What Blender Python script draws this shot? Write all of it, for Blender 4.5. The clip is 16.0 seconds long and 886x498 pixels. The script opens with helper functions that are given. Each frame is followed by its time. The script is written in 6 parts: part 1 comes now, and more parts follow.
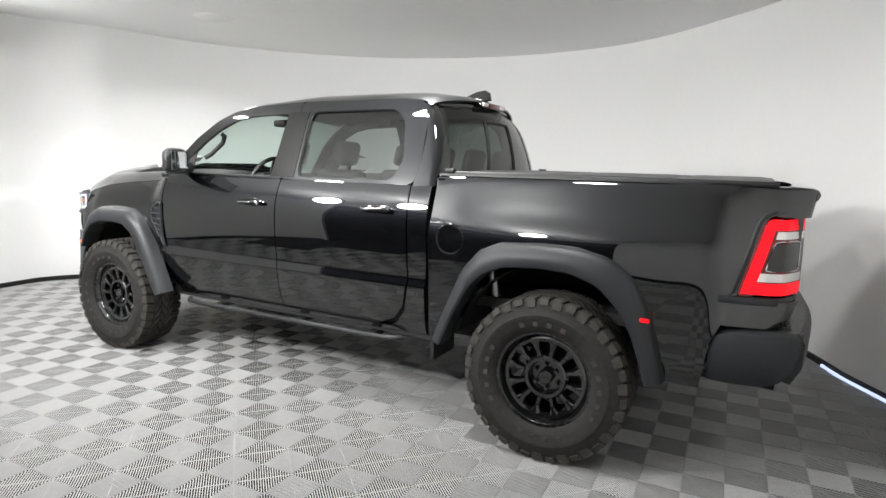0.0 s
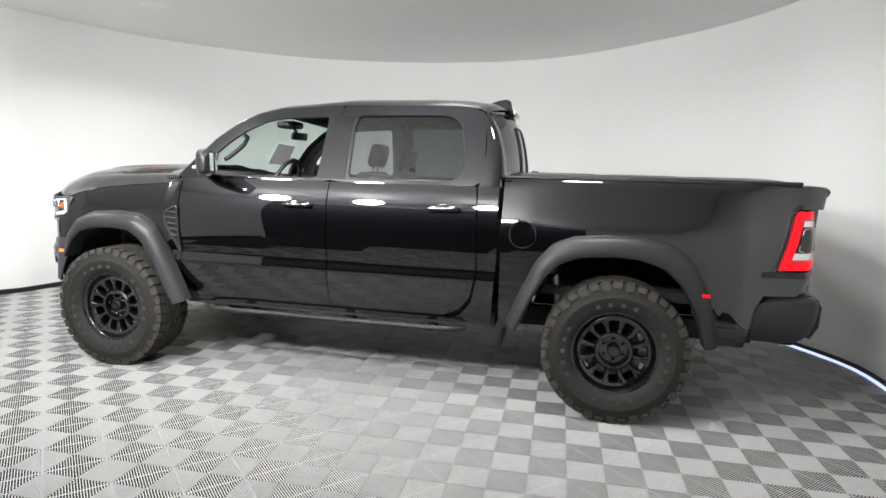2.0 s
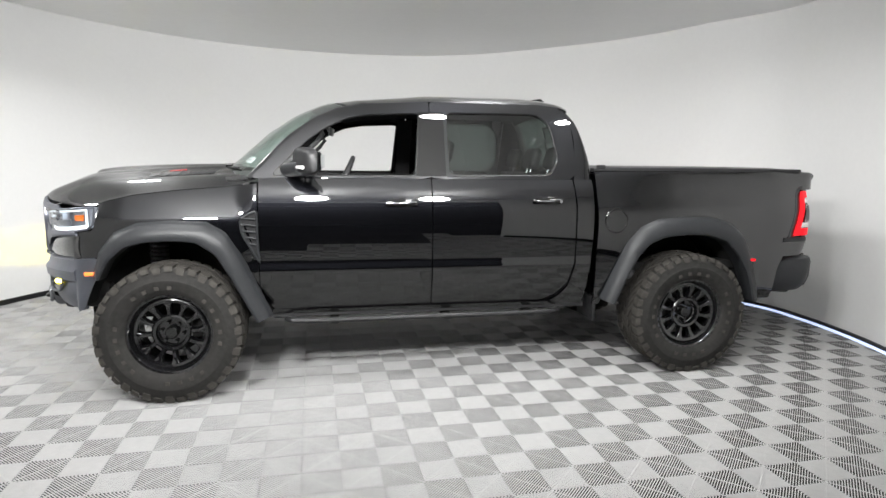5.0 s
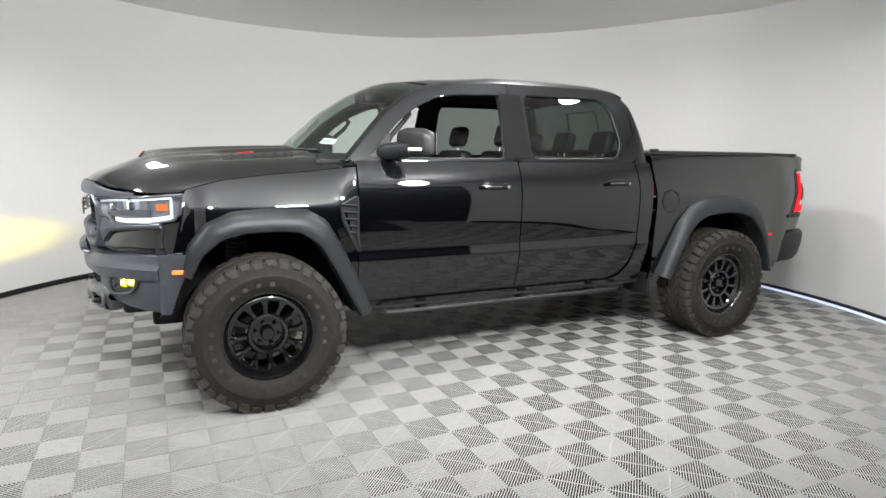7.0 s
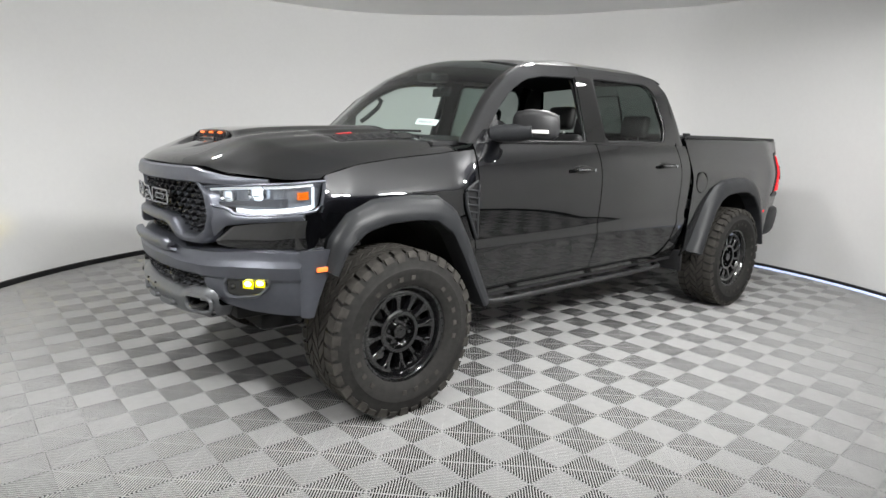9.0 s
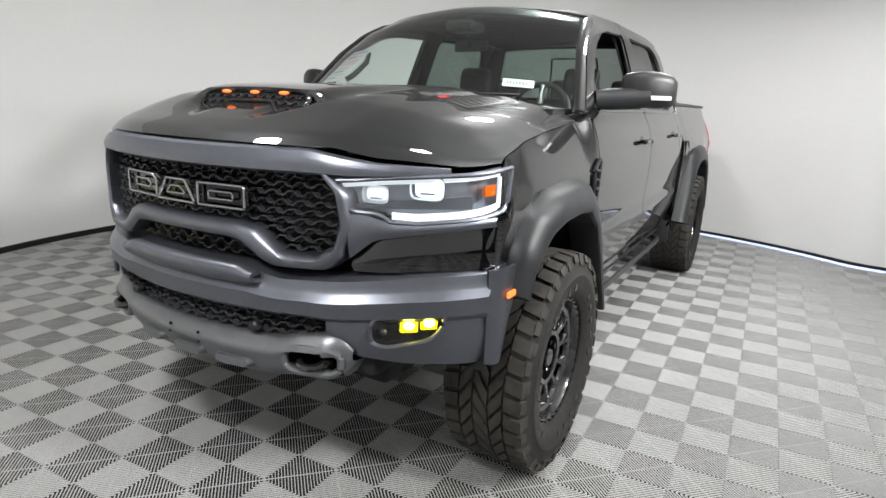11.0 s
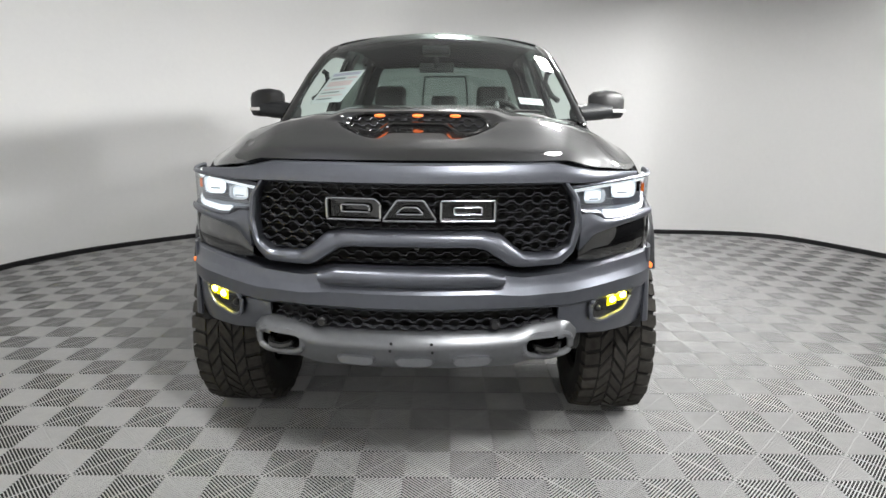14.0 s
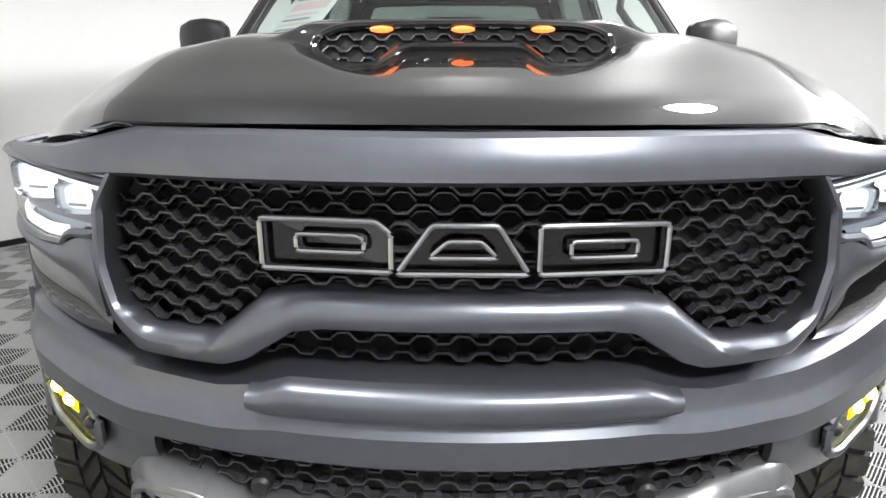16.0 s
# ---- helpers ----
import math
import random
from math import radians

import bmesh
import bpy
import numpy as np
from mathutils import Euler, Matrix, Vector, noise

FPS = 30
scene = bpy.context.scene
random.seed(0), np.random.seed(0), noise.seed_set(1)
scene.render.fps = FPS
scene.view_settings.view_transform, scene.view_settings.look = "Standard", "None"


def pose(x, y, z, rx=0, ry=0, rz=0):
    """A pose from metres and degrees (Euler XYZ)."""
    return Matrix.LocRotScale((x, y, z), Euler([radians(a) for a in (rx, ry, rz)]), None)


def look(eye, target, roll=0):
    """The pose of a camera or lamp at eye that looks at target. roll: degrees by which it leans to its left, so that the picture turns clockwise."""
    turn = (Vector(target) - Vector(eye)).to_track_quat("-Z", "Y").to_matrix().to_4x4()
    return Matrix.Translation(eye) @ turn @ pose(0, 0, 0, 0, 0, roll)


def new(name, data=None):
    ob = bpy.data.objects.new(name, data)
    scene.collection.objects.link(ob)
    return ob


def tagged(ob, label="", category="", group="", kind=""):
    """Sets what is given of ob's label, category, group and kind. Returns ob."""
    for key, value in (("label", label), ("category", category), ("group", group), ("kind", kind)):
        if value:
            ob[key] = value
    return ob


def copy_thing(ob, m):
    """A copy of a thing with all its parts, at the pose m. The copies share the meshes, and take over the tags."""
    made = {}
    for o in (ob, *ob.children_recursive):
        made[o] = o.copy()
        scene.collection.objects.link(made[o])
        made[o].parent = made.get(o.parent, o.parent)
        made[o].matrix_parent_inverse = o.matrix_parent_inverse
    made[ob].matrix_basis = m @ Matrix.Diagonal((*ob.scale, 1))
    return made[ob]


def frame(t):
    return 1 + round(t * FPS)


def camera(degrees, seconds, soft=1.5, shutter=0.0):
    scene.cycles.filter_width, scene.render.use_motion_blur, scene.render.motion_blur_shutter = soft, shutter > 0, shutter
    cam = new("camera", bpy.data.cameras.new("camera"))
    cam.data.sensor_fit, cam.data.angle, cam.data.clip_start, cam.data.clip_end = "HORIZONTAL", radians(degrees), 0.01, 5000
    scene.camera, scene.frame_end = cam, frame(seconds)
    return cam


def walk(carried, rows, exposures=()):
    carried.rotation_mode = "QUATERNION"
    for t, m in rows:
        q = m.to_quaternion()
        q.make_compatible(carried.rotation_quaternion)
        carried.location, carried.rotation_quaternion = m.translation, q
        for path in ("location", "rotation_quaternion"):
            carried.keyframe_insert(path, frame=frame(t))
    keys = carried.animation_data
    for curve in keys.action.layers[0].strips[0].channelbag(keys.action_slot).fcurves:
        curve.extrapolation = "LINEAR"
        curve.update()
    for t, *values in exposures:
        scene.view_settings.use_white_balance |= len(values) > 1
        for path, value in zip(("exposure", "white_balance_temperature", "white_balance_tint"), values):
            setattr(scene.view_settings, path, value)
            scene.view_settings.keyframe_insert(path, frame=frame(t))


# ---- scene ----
cam = camera(74.2, 16.0)
PATH = [
    (0, (2.763, -3.954, 1.59), (1.839, -2.204, 1.3), 1.4),
    (0.5, (2.546, -4.132, 1.598), (1.727, -2.326, 1.335), 1.5),
    (1, (2.236, -4.362, 1.548), (1.53, -2.506, 1.308), 1.9),
    (1.5, (1.885, -4.54, 1.561), (1.317, -2.639, 1.303), 2.2),
    (2, (1.57, -4.72, 1.569), (1.13, -2.788, 1.294), 1.6),
    (2.5, (1.163, -4.849, 1.56), (0.885, -2.887, 1.294), 1.1),
    (3, (0.764, -4.946, 1.557), (0.643, -2.967, 1.293), 1.4),
    (3.5, (0.39, -5.007, 1.55), (0.384, -3.023, 1.294), 0.9),
    (4, (-0.014, -5.001, 1.593), (0.109, -3.023, 1.321), 0.5),
    (4.2, (-0.163, -4.99, 1.602), (0.006, -3.018, 1.316), 0.4),
    (6.3, (-1.847, -4.644, 1.511), (-1.155, -2.792, 1.214), 1.1),
    (6.5, (-1.983, -4.559, 1.515), (-1.25, -2.724, 1.208), 1.0),
    (7, (-2.316, -4.387, 1.522), (-1.481, -2.6, 1.19), 0.9),
    (7.5, (-2.642, -4.211, 1.521), (-1.713, -2.472, 1.183), 0.9),
    (8, (-2.997, -3.938, 1.494), (-1.949, -2.263, 1.186), 1.7),
    (8.5, (-3.328, -3.687, 1.497), (-2.169, -2.094, 1.149), 1.2),
    (9, (-3.57, -3.455, 1.496), (-2.329, -1.934, 1.113), 1.5),
    (9.2, (-3.618, -3.316, 1.485), (-2.346, -1.826, 1.082), 1.7),
    (11.3, (-4.158, -1.527, 1.460), (-2.428, -0.659, 0.957), 1.7),
    (11.5, (-4.252, -1.405, 1.480), (-2.494, -0.608, 0.956), 1.3),
    (12, (-4.472, -0.994, 1.484), (-2.628, -0.436, 0.946), 1.4),
    (12.5, (-4.678, -0.654, 1.477), (-2.757, -0.319, 1.033), -0.5),
    (13, (-4.853, -0.338, 1.494), (-2.893, -0.254, 1.086), -0.2),
    (13.5, (-4.862, -0.209, 1.469), (-2.898, -0.135, 1.098), 0.5),
    (14, (-4.818, -0.176, 1.456), (-2.865, -0.115, 1.030), 0.4),
    (14.5, (-4.510, -0.144, 1.415), (-2.569, -0.035, 0.945), -0.3),
    (15, (-4.143, -0.093, 1.406), (-2.215, 0.035, 0.892), -0.4),
    (15.5, (-3.801, 0.004, 1.389), (-1.872, 0.063, 0.863), 0.4),
    (16, (-3.614, 0.020, 1.373), (-1.686, 0.047, 0.842), 0.1),
]
walk(cam, [(t, look(e, g, r)) for t, e, g, r in PATH], [(0, 0.16), (4, 0.15), (7, -0.03), (9, -0.13), (11, -0.04), (12.5, 0.09), (14, 0.12), (15.0, 0.32), (16.0, 0.58)])

# ---- light and exposure ----
ROOM = Vector((-0.38, 0.13, 0.0))
R_WALL, H_WALL = 4.31, 3.18
world = bpy.data.worlds.new("studio_world")
world.use_nodes = True
world.node_tree.nodes["Background"].inputs[0].default_value = (0.9, 0.95, 1.0, 1)
world.node_tree.nodes["Background"].inputs[1].default_value = 0.02
scene.world = world
scene.view_settings.exposure = 0.0

# lamps: place, the point they are turned to (None: straight down), watts
# the flush ones and the foremost stem lamp are unseen fill, added for evenness
LAMPS = [((0.6, -0.1, 3.12), None, 48.0), ((-2.05, -1.35, 3.12), None, 26.0), ((0.2, -1.4, 3.12), None, 42.0), ((1.6, -1.6, 3.12), None, 34.0),
         ((-4.4, -0.93, 2.86), (-3.2, 0.1, 0.2), 26.0), ((-2.3, -3.8, 2.86), (-1.2, 0.8, 0.7), 56.0),
         ((-1.05, -3.95, 2.86), (-0.2, 1.2, 1.2), 68.0), ((0.5, -4.1, 2.86), (0.1, 1.2, 1.2), 32.0)]
# added fill lights flush with the ceiling, for the truck's front: place, watts
FILL_PANELS = [((-2.9, 1.0), 33.0)]
# added fill under the stem lamps that brightens the ceiling, no fixture built
UPFILL_WATTS = 15.0


def lamp_pose(place, aim):
    return pose(*place) if aim is None else look(place, aim)


for place, aim, watts in LAMPS:
    data = bpy.data.lights.new("studio_lamp_light", "AREA")
    data.shape, data.size, data.energy, data.color = "DISK", 0.36 if aim is None else 0.40, watts, (0.985, 0.987, 0.975)
    data.spread = radians(170 if aim is None else 100 if place[0] < -3 else 120)
    new("studio_lamp_light", data).matrix_world = lamp_pose(place, aim) @ pose(0, 0, -0.012)
    if aim is not None:
        # unseen extra light turned up at the ceiling
        data = bpy.data.lights.new("upward_fill", "AREA")
        data.shape, data.size, data.energy, data.color = "DISK", 0.3, UPFILL_WATTS if place[0] > -3 else 5.0, (0.985, 0.987, 0.975)
        data.spread = radians(130)
        new("upward_fill", data).matrix_world = look((place[0], place[1], place[2] - 0.42), (place[0] + (0.9 if place[0] < -3 else 0.0), place[1] + 0.25, place[2] + 0.58))

for (px, py), watts in FILL_PANELS:
    data = bpy.data.lights.new("panel_fill", "AREA")
    data.shape, data.size, data.energy, data.color, data.spread = "DISK", 0.4, watts, (0.985, 0.987, 0.975), radians(140)
    new("panel_fill", data).matrix_world = pose(px, py, H_WALL - 0.012)

# the truck's own lamps throw flat beams on the wall ahead: start, aim, watts, colour, width of the cone, flatness
for nm, start, aim, watts, col, wide, flat in (("fog_beam", (-2.62, 0.84, 0.78), (-3.88, 2.36, 0.60), 210.0, (1.0, 0.80, 0.0), 56, 0.24),
                                               ("head_beam", (-2.74, -0.72, 1.19), (-4.69, 0.1, 1.11), 34.0, (0.9, 0.97, 1.0), 84, 0.06)):
    data = bpy.data.lights.new(nm, "SPOT")
    data.energy, data.color, data.spot_size, data.spot_blend, data.shadow_soft_size = watts, col, radians(wide), 0.9, 0.02
    new(nm, data).matrix_world = look(start, aim) @ Matrix.Diagonal((1, flat, 1, 1))

# ---- materials ----
def material(name, col, rough=0.5, metal=0.0, coat=0.0, coat_rough=0.03, spec=0.5, grain=0.0, grain_scale=60.0, bump=0.0, bump_scale=200.0,
             emit=None, strength=0.0, trans=0.0, ior=1.45, rough_var=0.0, island=0.0):
    m = bpy.data.materials.new(name)
    m.use_nodes = True
    t = m.node_tree
    b = t.nodes["Principled BSDF"]
    b.inputs["Base Color"].default_value = (*col, 1)
    b.inputs["Roughness"].default_value = rough
    b.inputs["Metallic"].default_value = metal
    b.inputs["Coat Weight"].default_value = coat
    b.inputs["Coat Roughness"].default_value = coat_rough
    b.inputs["Coat IOR"].default_value = 1.62
    b.inputs["Specular IOR Level"].default_value = spec
    b.inputs["Transmission Weight"].default_value = trans
    b.inputs["IOR"].default_value = ior
    if emit:
        b.inputs["Emission Color"].default_value = (*emit, 1)
        b.inputs["Emission Strength"].default_value = strength
    co = t.nodes.new("ShaderNodeTexCoord")
    if grain > 0:
        big = t.nodes.new("ShaderNodeTexNoise")
        big.inputs["Scale"].default_value, big.inputs["Detail"].default_value = grain_scale * 0.06, 4
        fine = t.nodes.new("ShaderNodeTexNoise")
        fine.inputs["Scale"].default_value, fine.inputs["Detail"].default_value = grain_scale, 3
        t.links.new(co.outputs["Object"], big.inputs["Vector"])
        t.links.new(co.outputs["Object"], fine.inputs["Vector"])
        add = t.nodes.new("ShaderNodeMath")
        add.operation = "ADD"
        t.links.new(big.outputs["Fac"], add.inputs[0])
        t.links.new(fine.outputs["Fac"], add.inputs[1])
        src = add
        if island > 0:
            geo = t.nodes.new("ShaderNodeNewGeometry")
            add2 = t.nodes.new("ShaderNodeMath")
            add2.operation = "MULTIPLY_ADD"
            t.links.new(geo.outputs["Random Per Island"], add2.inputs[0])
            add2.inputs[1].default_value = island
            t.links.new(add.outputs[0], add2.inputs[2])
            src = add2
        ramp = t.nodes.new("ShaderNodeMapRange")
        ramp.inputs["From Min"].default_value, ramp.inputs["From Max"].default_value = 0.6, 1.4
        ramp.inputs["To Min"].default_value, ramp.inputs["To Max"].default_value = 1 - grain, 1 + grain
        t.links.new(src.outputs[0], ramp.inputs["Value"])
        mul = t.nodes.new("ShaderNodeVectorMath")
        mul.operation = "SCALE"
        mul.inputs[0].default_value = col
        t.links.new(ramp.outputs["Result"], mul.inputs["Scale"])
        t.links.new(mul.outputs["Vector"], b.inputs["Base Color"])
        if rough_var > 0:
            rr = t.nodes.new("ShaderNodeMapRange")
            rr.inputs["From Min"].default_value, rr.inputs["From Max"].default_value = 0.35, 0.65
            rr.inputs["To Min"].default_value, rr.inputs["To Max"].default_value = max(0.02, rough - rough_var), rough + rough_var
            t.links.new(big.outputs["Fac"], rr.inputs["Value"])
            t.links.new(rr.outputs["Result"], b.inputs["Roughness"])
    if bump > 0:
        nz = t.nodes.new("ShaderNodeTexNoise")
        nz.inputs["Scale"].default_value, nz.inputs["Detail"].default_value = bump_scale, 3
        t.links.new(co.outputs["Object"], nz.inputs["Vector"])
        bp = t.nodes.new("ShaderNodeBump")
        bp.inputs["Strength"].default_value, bp.inputs["Distance"].default_value = bump, 0.002
        t.links.new(nz.outputs["Fac"], bp.inputs["Height"])
        t.links.new(bp.outputs["Normal"], b.inputs["Normal"])
    return m


def glass(name, col, rough=0.0):
    m = bpy.data.materials.new(name)
    m.use_nodes = True
    t = m.node_tree
    t.nodes.remove(t.nodes["Principled BSDF"])
    tr = t.nodes.new("ShaderNodeBsdfTransparent")
    tr.inputs["Color"].default_value = (*col, 1)
    gl = t.nodes.new("ShaderNodeBsdfGlossy")
    gl.inputs["Roughness"].default_value = rough
    lw = t.nodes.new("ShaderNodeLayerWeight")
    lw.inputs["Blend"].default_value = 0.5
    pw = t.nodes.new("ShaderNodeMath")
    pw.operation = "POWER"
    pw.inputs[1].default_value = 5.0
    t.links.new(lw.outputs["Facing"], pw.inputs[0])
    fr = t.nodes.new("ShaderNodeMath")
    fr.operation = "MULTIPLY_ADD"
    fr.inputs[1].default_value, fr.inputs[2].default_value = 0.91, 0.09
    t.links.new(pw.outputs[0], fr.inputs[0])
    mx = t.nodes.new("ShaderNodeMixShader")
    t.links.new(fr.outputs[0], mx.inputs[0])
    t.links.new(tr.outputs[0], mx.inputs[1])
    t.links.new(gl.outputs[0], mx.inputs[2])
    t.links.new(mx.outputs[0], t.nodes["Material Output"].inputs["Surface"])
    return m


# pearl black: a dark metal flake under a clear coat
M_PAINT = material("black_pearl_paint", (0.005, 0.0052, 0.0064), 0.42, metal=1.0, coat=1.0, coat_rough=0.008, grain=0.25, grain_scale=900)
M_PAINT.node_tree.nodes["Principled BSDF"].inputs["Coat IOR"].default_value = 1.84
M_FLARE = material("satin_grey_plastic", (0.018, 0.019, 0.021), 0.42, spec=0.36, grain=0.12, grain_scale=40, bump=0.12, bump_scale=900, rough_var=0.05)
M_FASCIA = material("satin_grey_fascia", (0.135, 0.142, 0.165), 0.38, metal=0.88, coat=0.12, coat_rough=0.25, grain=0.08, grain_scale=30, rough_var=0.05)
M_SILVER = material("silver_skid_paint", (0.165, 0.17, 0.18), 0.42, metal=0.75, grain=0.1, grain_scale=40, rough_var=0.06)
M_PLASTIC = material("black_plastic", (0.012, 0.012, 0.013), 0.42, grain=0.2, grain_scale=60, bump=0.1, bump_scale=700)
M_GLOSS = material("gloss_black_trim", (0.006, 0.006, 0.006), 0.08, coat=1.0, spec=0.0, grain=0.2, grain_scale=300)
M_DARK = material("dark_underbody", (0.012, 0.012, 0.012), 0.75, grain=0.4, grain_scale=25, bump=0.2, bump_scale=60)
M_LINER = material("wheel_liner", (0.006, 0.006, 0.006), 0.9, grain=0.3, grain_scale=30)
M_RUBBER = material("tyre_rubber", (0.0195, 0.0186, 0.0176), 0.8, spec=0.26, grain=0.35, grain_scale=35, bump=0.25, bump_scale=260, rough_var=0.08)
M_TREAD = material("dusty_tread_rubber", (0.044, 0.041, 0.037), 0.85, spec=0.2, grain=0.4, grain_scale=30, bump=0.25, bump_scale=200, rough_var=0.08)
M_RIM = material("gloss_black_rim", (0.004, 0.004, 0.0045), 0.2, spec=0.4, coat=0.9, coat_rough=0.05, grain=0.2, grain_scale=80)
M_CHROME = material("dark_chrome", (0.50, 0.51, 0.53), 0.16, metal=1.0, grain=0.08, grain_scale=50)
M_LETTER = material("badge_edge_chrome", (0.33, 0.34, 0.36), 0.22, metal=1.0, grain=0.08, grain_scale=50)
M_STEEL = material("steel", (0.32, 0.32, 0.33), 0.35, metal=1.0, grain=0.15, grain_scale=50, rough_var=0.1)
M_MESH = material("grille_mesh_plastic", (0.032, 0.033, 0.038), 0.22, grain=0.2, grain_scale=60)
M_CLEAR = glass("clear_glass", (0.62, 0.72, 0.68))
M_TINT = glass("tinted_glass", (0.25, 0.29, 0.275))
M_WIND = glass("windshield_glass", (0.66, 0.78, 0.73))
M_LENS = glass("lamp_lens", (0.93, 0.95, 0.97))
M_REDLENS = material("red_lens", (0.10, 0.001, 0.002), 0.15, coat=0.4, emit=(1.0, 0.004, 0.012), strength=0.03)
M_RED = material("red_light", (0.25, 0.002, 0.004), 0.4, spec=0.2, emit=(1.0, 0.006, 0.016), strength=1.0)
M_CLEARLENS = material("clear_reflector", (0.72, 0.70, 0.68), 0.25, metal=0.1, coat=1.0, grain=0.15, grain_scale=120)
M_LAMPBACK = material("lamp_reflector_grey", (0.30, 0.32, 0.36), 0.30, metal=0.8, grain=0.2, grain_scale=70)
M_WHITE_L = material("white_led", (0.9, 0.9, 0.9), 0.2, emit=(0.86, 0.95, 1.0), strength=1.6)
M_WHITE_DIM = material("dim_white_led", (0.8, 0.8, 0.82), 0.12, coat=1.0, emit=(0.86, 0.95, 1.0), strength=0.62)
M_DRL = material("drl_bar", (0.9, 0.9, 0.9), 0.2, emit=(0.88, 0.96, 1.0), strength=0.66)
M_DIMBAR = material("light_guide", (0.6, 0.62, 0.64), 0.25, emit=(0.85, 0.95, 1.0), strength=0.8)
M_AMBER = material("amber_lens", (0.55, 0.11, 0.006), 0.2, coat=1.0, emit=(1.0, 0.20, 0.012), strength=0.2)
M_AMBER_L = material("amber_led", (0.5, 0.10, 0.015), 0.3, emit=(1.0, 0.20, 0.045), strength=1.7)
M_FOG = material("yellow_fog_led", (0.9, 0.8, 0.1), 0.2, emit=(1.0, 0.85, 0.08), strength=28.0)
# emission stands in for the yellow bloom round the fog lights
M_FOGGLOW = material("yellow_fog_glow", (0.30, 0.26, 0.02), 0.2, spec=0.3, emit=(1.0, 0.84, 0.0), strength=1.2)
M_REDTRIM = material("red_trim", (0.45, 0.012, 0.018), 0.35, coat=0.4)
M_LEATHER = material("black_leather", (0.016, 0.016, 0.017), 0.5, grain=0.2, grain_scale=60, bump=0.3, bump_scale=300)
M_DASH = material("dash_plastic", (0.012, 0.012, 0.013), 0.6, grain=0.2, grain_scale=60, bump=0.3, bump_scale=500)
M_CLOTH = material("headliner_cloth", (0.02, 0.02, 0.021), 0.95, grain=0.15, grain_scale=90, bump=0.2, bump_scale=500)
M_COVER = material("tonneau_vinyl", (0.022, 0.022, 0.023), 0.42, grain=0.15, grain_scale=30, bump=0.2, bump_scale=600, rough_var=0.06)
M_PAPER = material("white_paper", (0.72, 0.70, 0.74), 0.7, grain=0.03, grain_scale=30)
M_INK = material("violet_ink", (0.46, 0.40, 0.54), 0.7)
M_PINK = material("pink_ink", (0.72, 0.50, 0.53), 0.7)
M_GREYINK = material("grey_ink", (0.25, 0.25, 0.27), 0.7)
M_MIRROR = material("mirror_glass", (0.75, 0.77, 0.78), 0.02, metal=1.0)
M_WALL = material("white_wall_paint", (0.76, 0.76, 0.755), 0.62, spec=0.22, grain=0.018, grain_scale=22, bump=0.05, bump_scale=30, rough_var=0.08)
M_CEIL = material("white_ceiling_paint", (0.90, 0.90, 0.90), 0.8, grain=0.02, grain_scale=12)
M_BASE = material("black_baseboard", (0.008, 0.008, 0.009), 0.5, grain=0.2, grain_scale=30)
# near-black: the hall's lack of light is put into the colour
M_HALL = material("unlit_hall_black", (0.010, 0.010, 0.016), 0.8, grain=0.2, grain_scale=8)
M_LED = material("blue_white_led_strip", (0.7, 0.75, 0.9), 0.3, emit=(0.55, 0.66, 1.0), strength=1.1)
M_RIB = material("grey_tile_plastic", (0.44, 0.44, 0.437), 0.48, spec=0.22, grain=0.07, grain_scale=25, rough_var=0.06)
M_SUB = material("dark_subfloor", (0.006, 0.006, 0.006), 0.9, grain=0.3, grain_scale=20)
M_LAMP = material("lamp_diffuser", (0.9, 0.9, 0.88), 0.4, emit=(1.0, 0.975, 0.94), strength=9.0)
M_ALU = material("white_lamp_ring", (0.75, 0.75, 0.75), 0.4, grain=0.05, grain_scale=40)


# ---- mesh helpers ----
def link(name, bm, mat, parent=None, label="", angle=32.0, recalc=True):
    if recalc:
        bmesh.ops.recalc_face_normals(bm, faces=bm.faces)
    me = bpy.data.meshes.new(name)
    bm.to_mesh(me)
    bm.free()
    me.materials.append(mat)
    me.shade_smooth()
    me.set_sharp_from_angle(angle=radians(angle))
    ob = new(name, me)
    if parent is not None:
        ob.parent = parent
    if label:
        tagged(ob, label)
    return ob


def part(name, bm, mat, parent, label="", angle=32.0):
    return link(name, bm, mat, parent, label, angle)


def grid(bm, rows, close_u=False, close_v=False):
    vs = [[bm.verts.new(p) for p in r] for r in rows]
    nu, nv = len(vs), len(vs[0])
    for i in range(nu if close_u else nu - 1):
        for j in range(nv if close_v else nv - 1):
            q = [vs[i][j], vs[(i + 1) % nu][j], vs[(i + 1) % nu][(j + 1) % nv], vs[i][(j + 1) % nv]]
            if len({tuple(round(c, 6) for c in v.co) for v in q}) > 2:
                try:
                    bm.faces.new(q)
                except ValueError:
                    pass
    return vs


def sheet(fn, nu, nv, thick=0.0, side=1):
    """A surface fn(u, v) for u, v from 0 to 1; thick pushes a second skin inwards."""
    bm = bmesh.new()
    rows = [[Vector(fn(i / nu, j / nv)) for j in range(nv + 1)] for i in range(nu + 1)]
    grid(bm, rows)
    bmesh.ops.remove_doubles(bm, verts=bm.verts, dist=1e-5)
    if thick:
        bmesh.ops.recalc_face_normals(bm, faces=bm.faces)
        bmesh.ops.solidify(bm, geom=list(bm.faces), thickness=thick)
    return bm


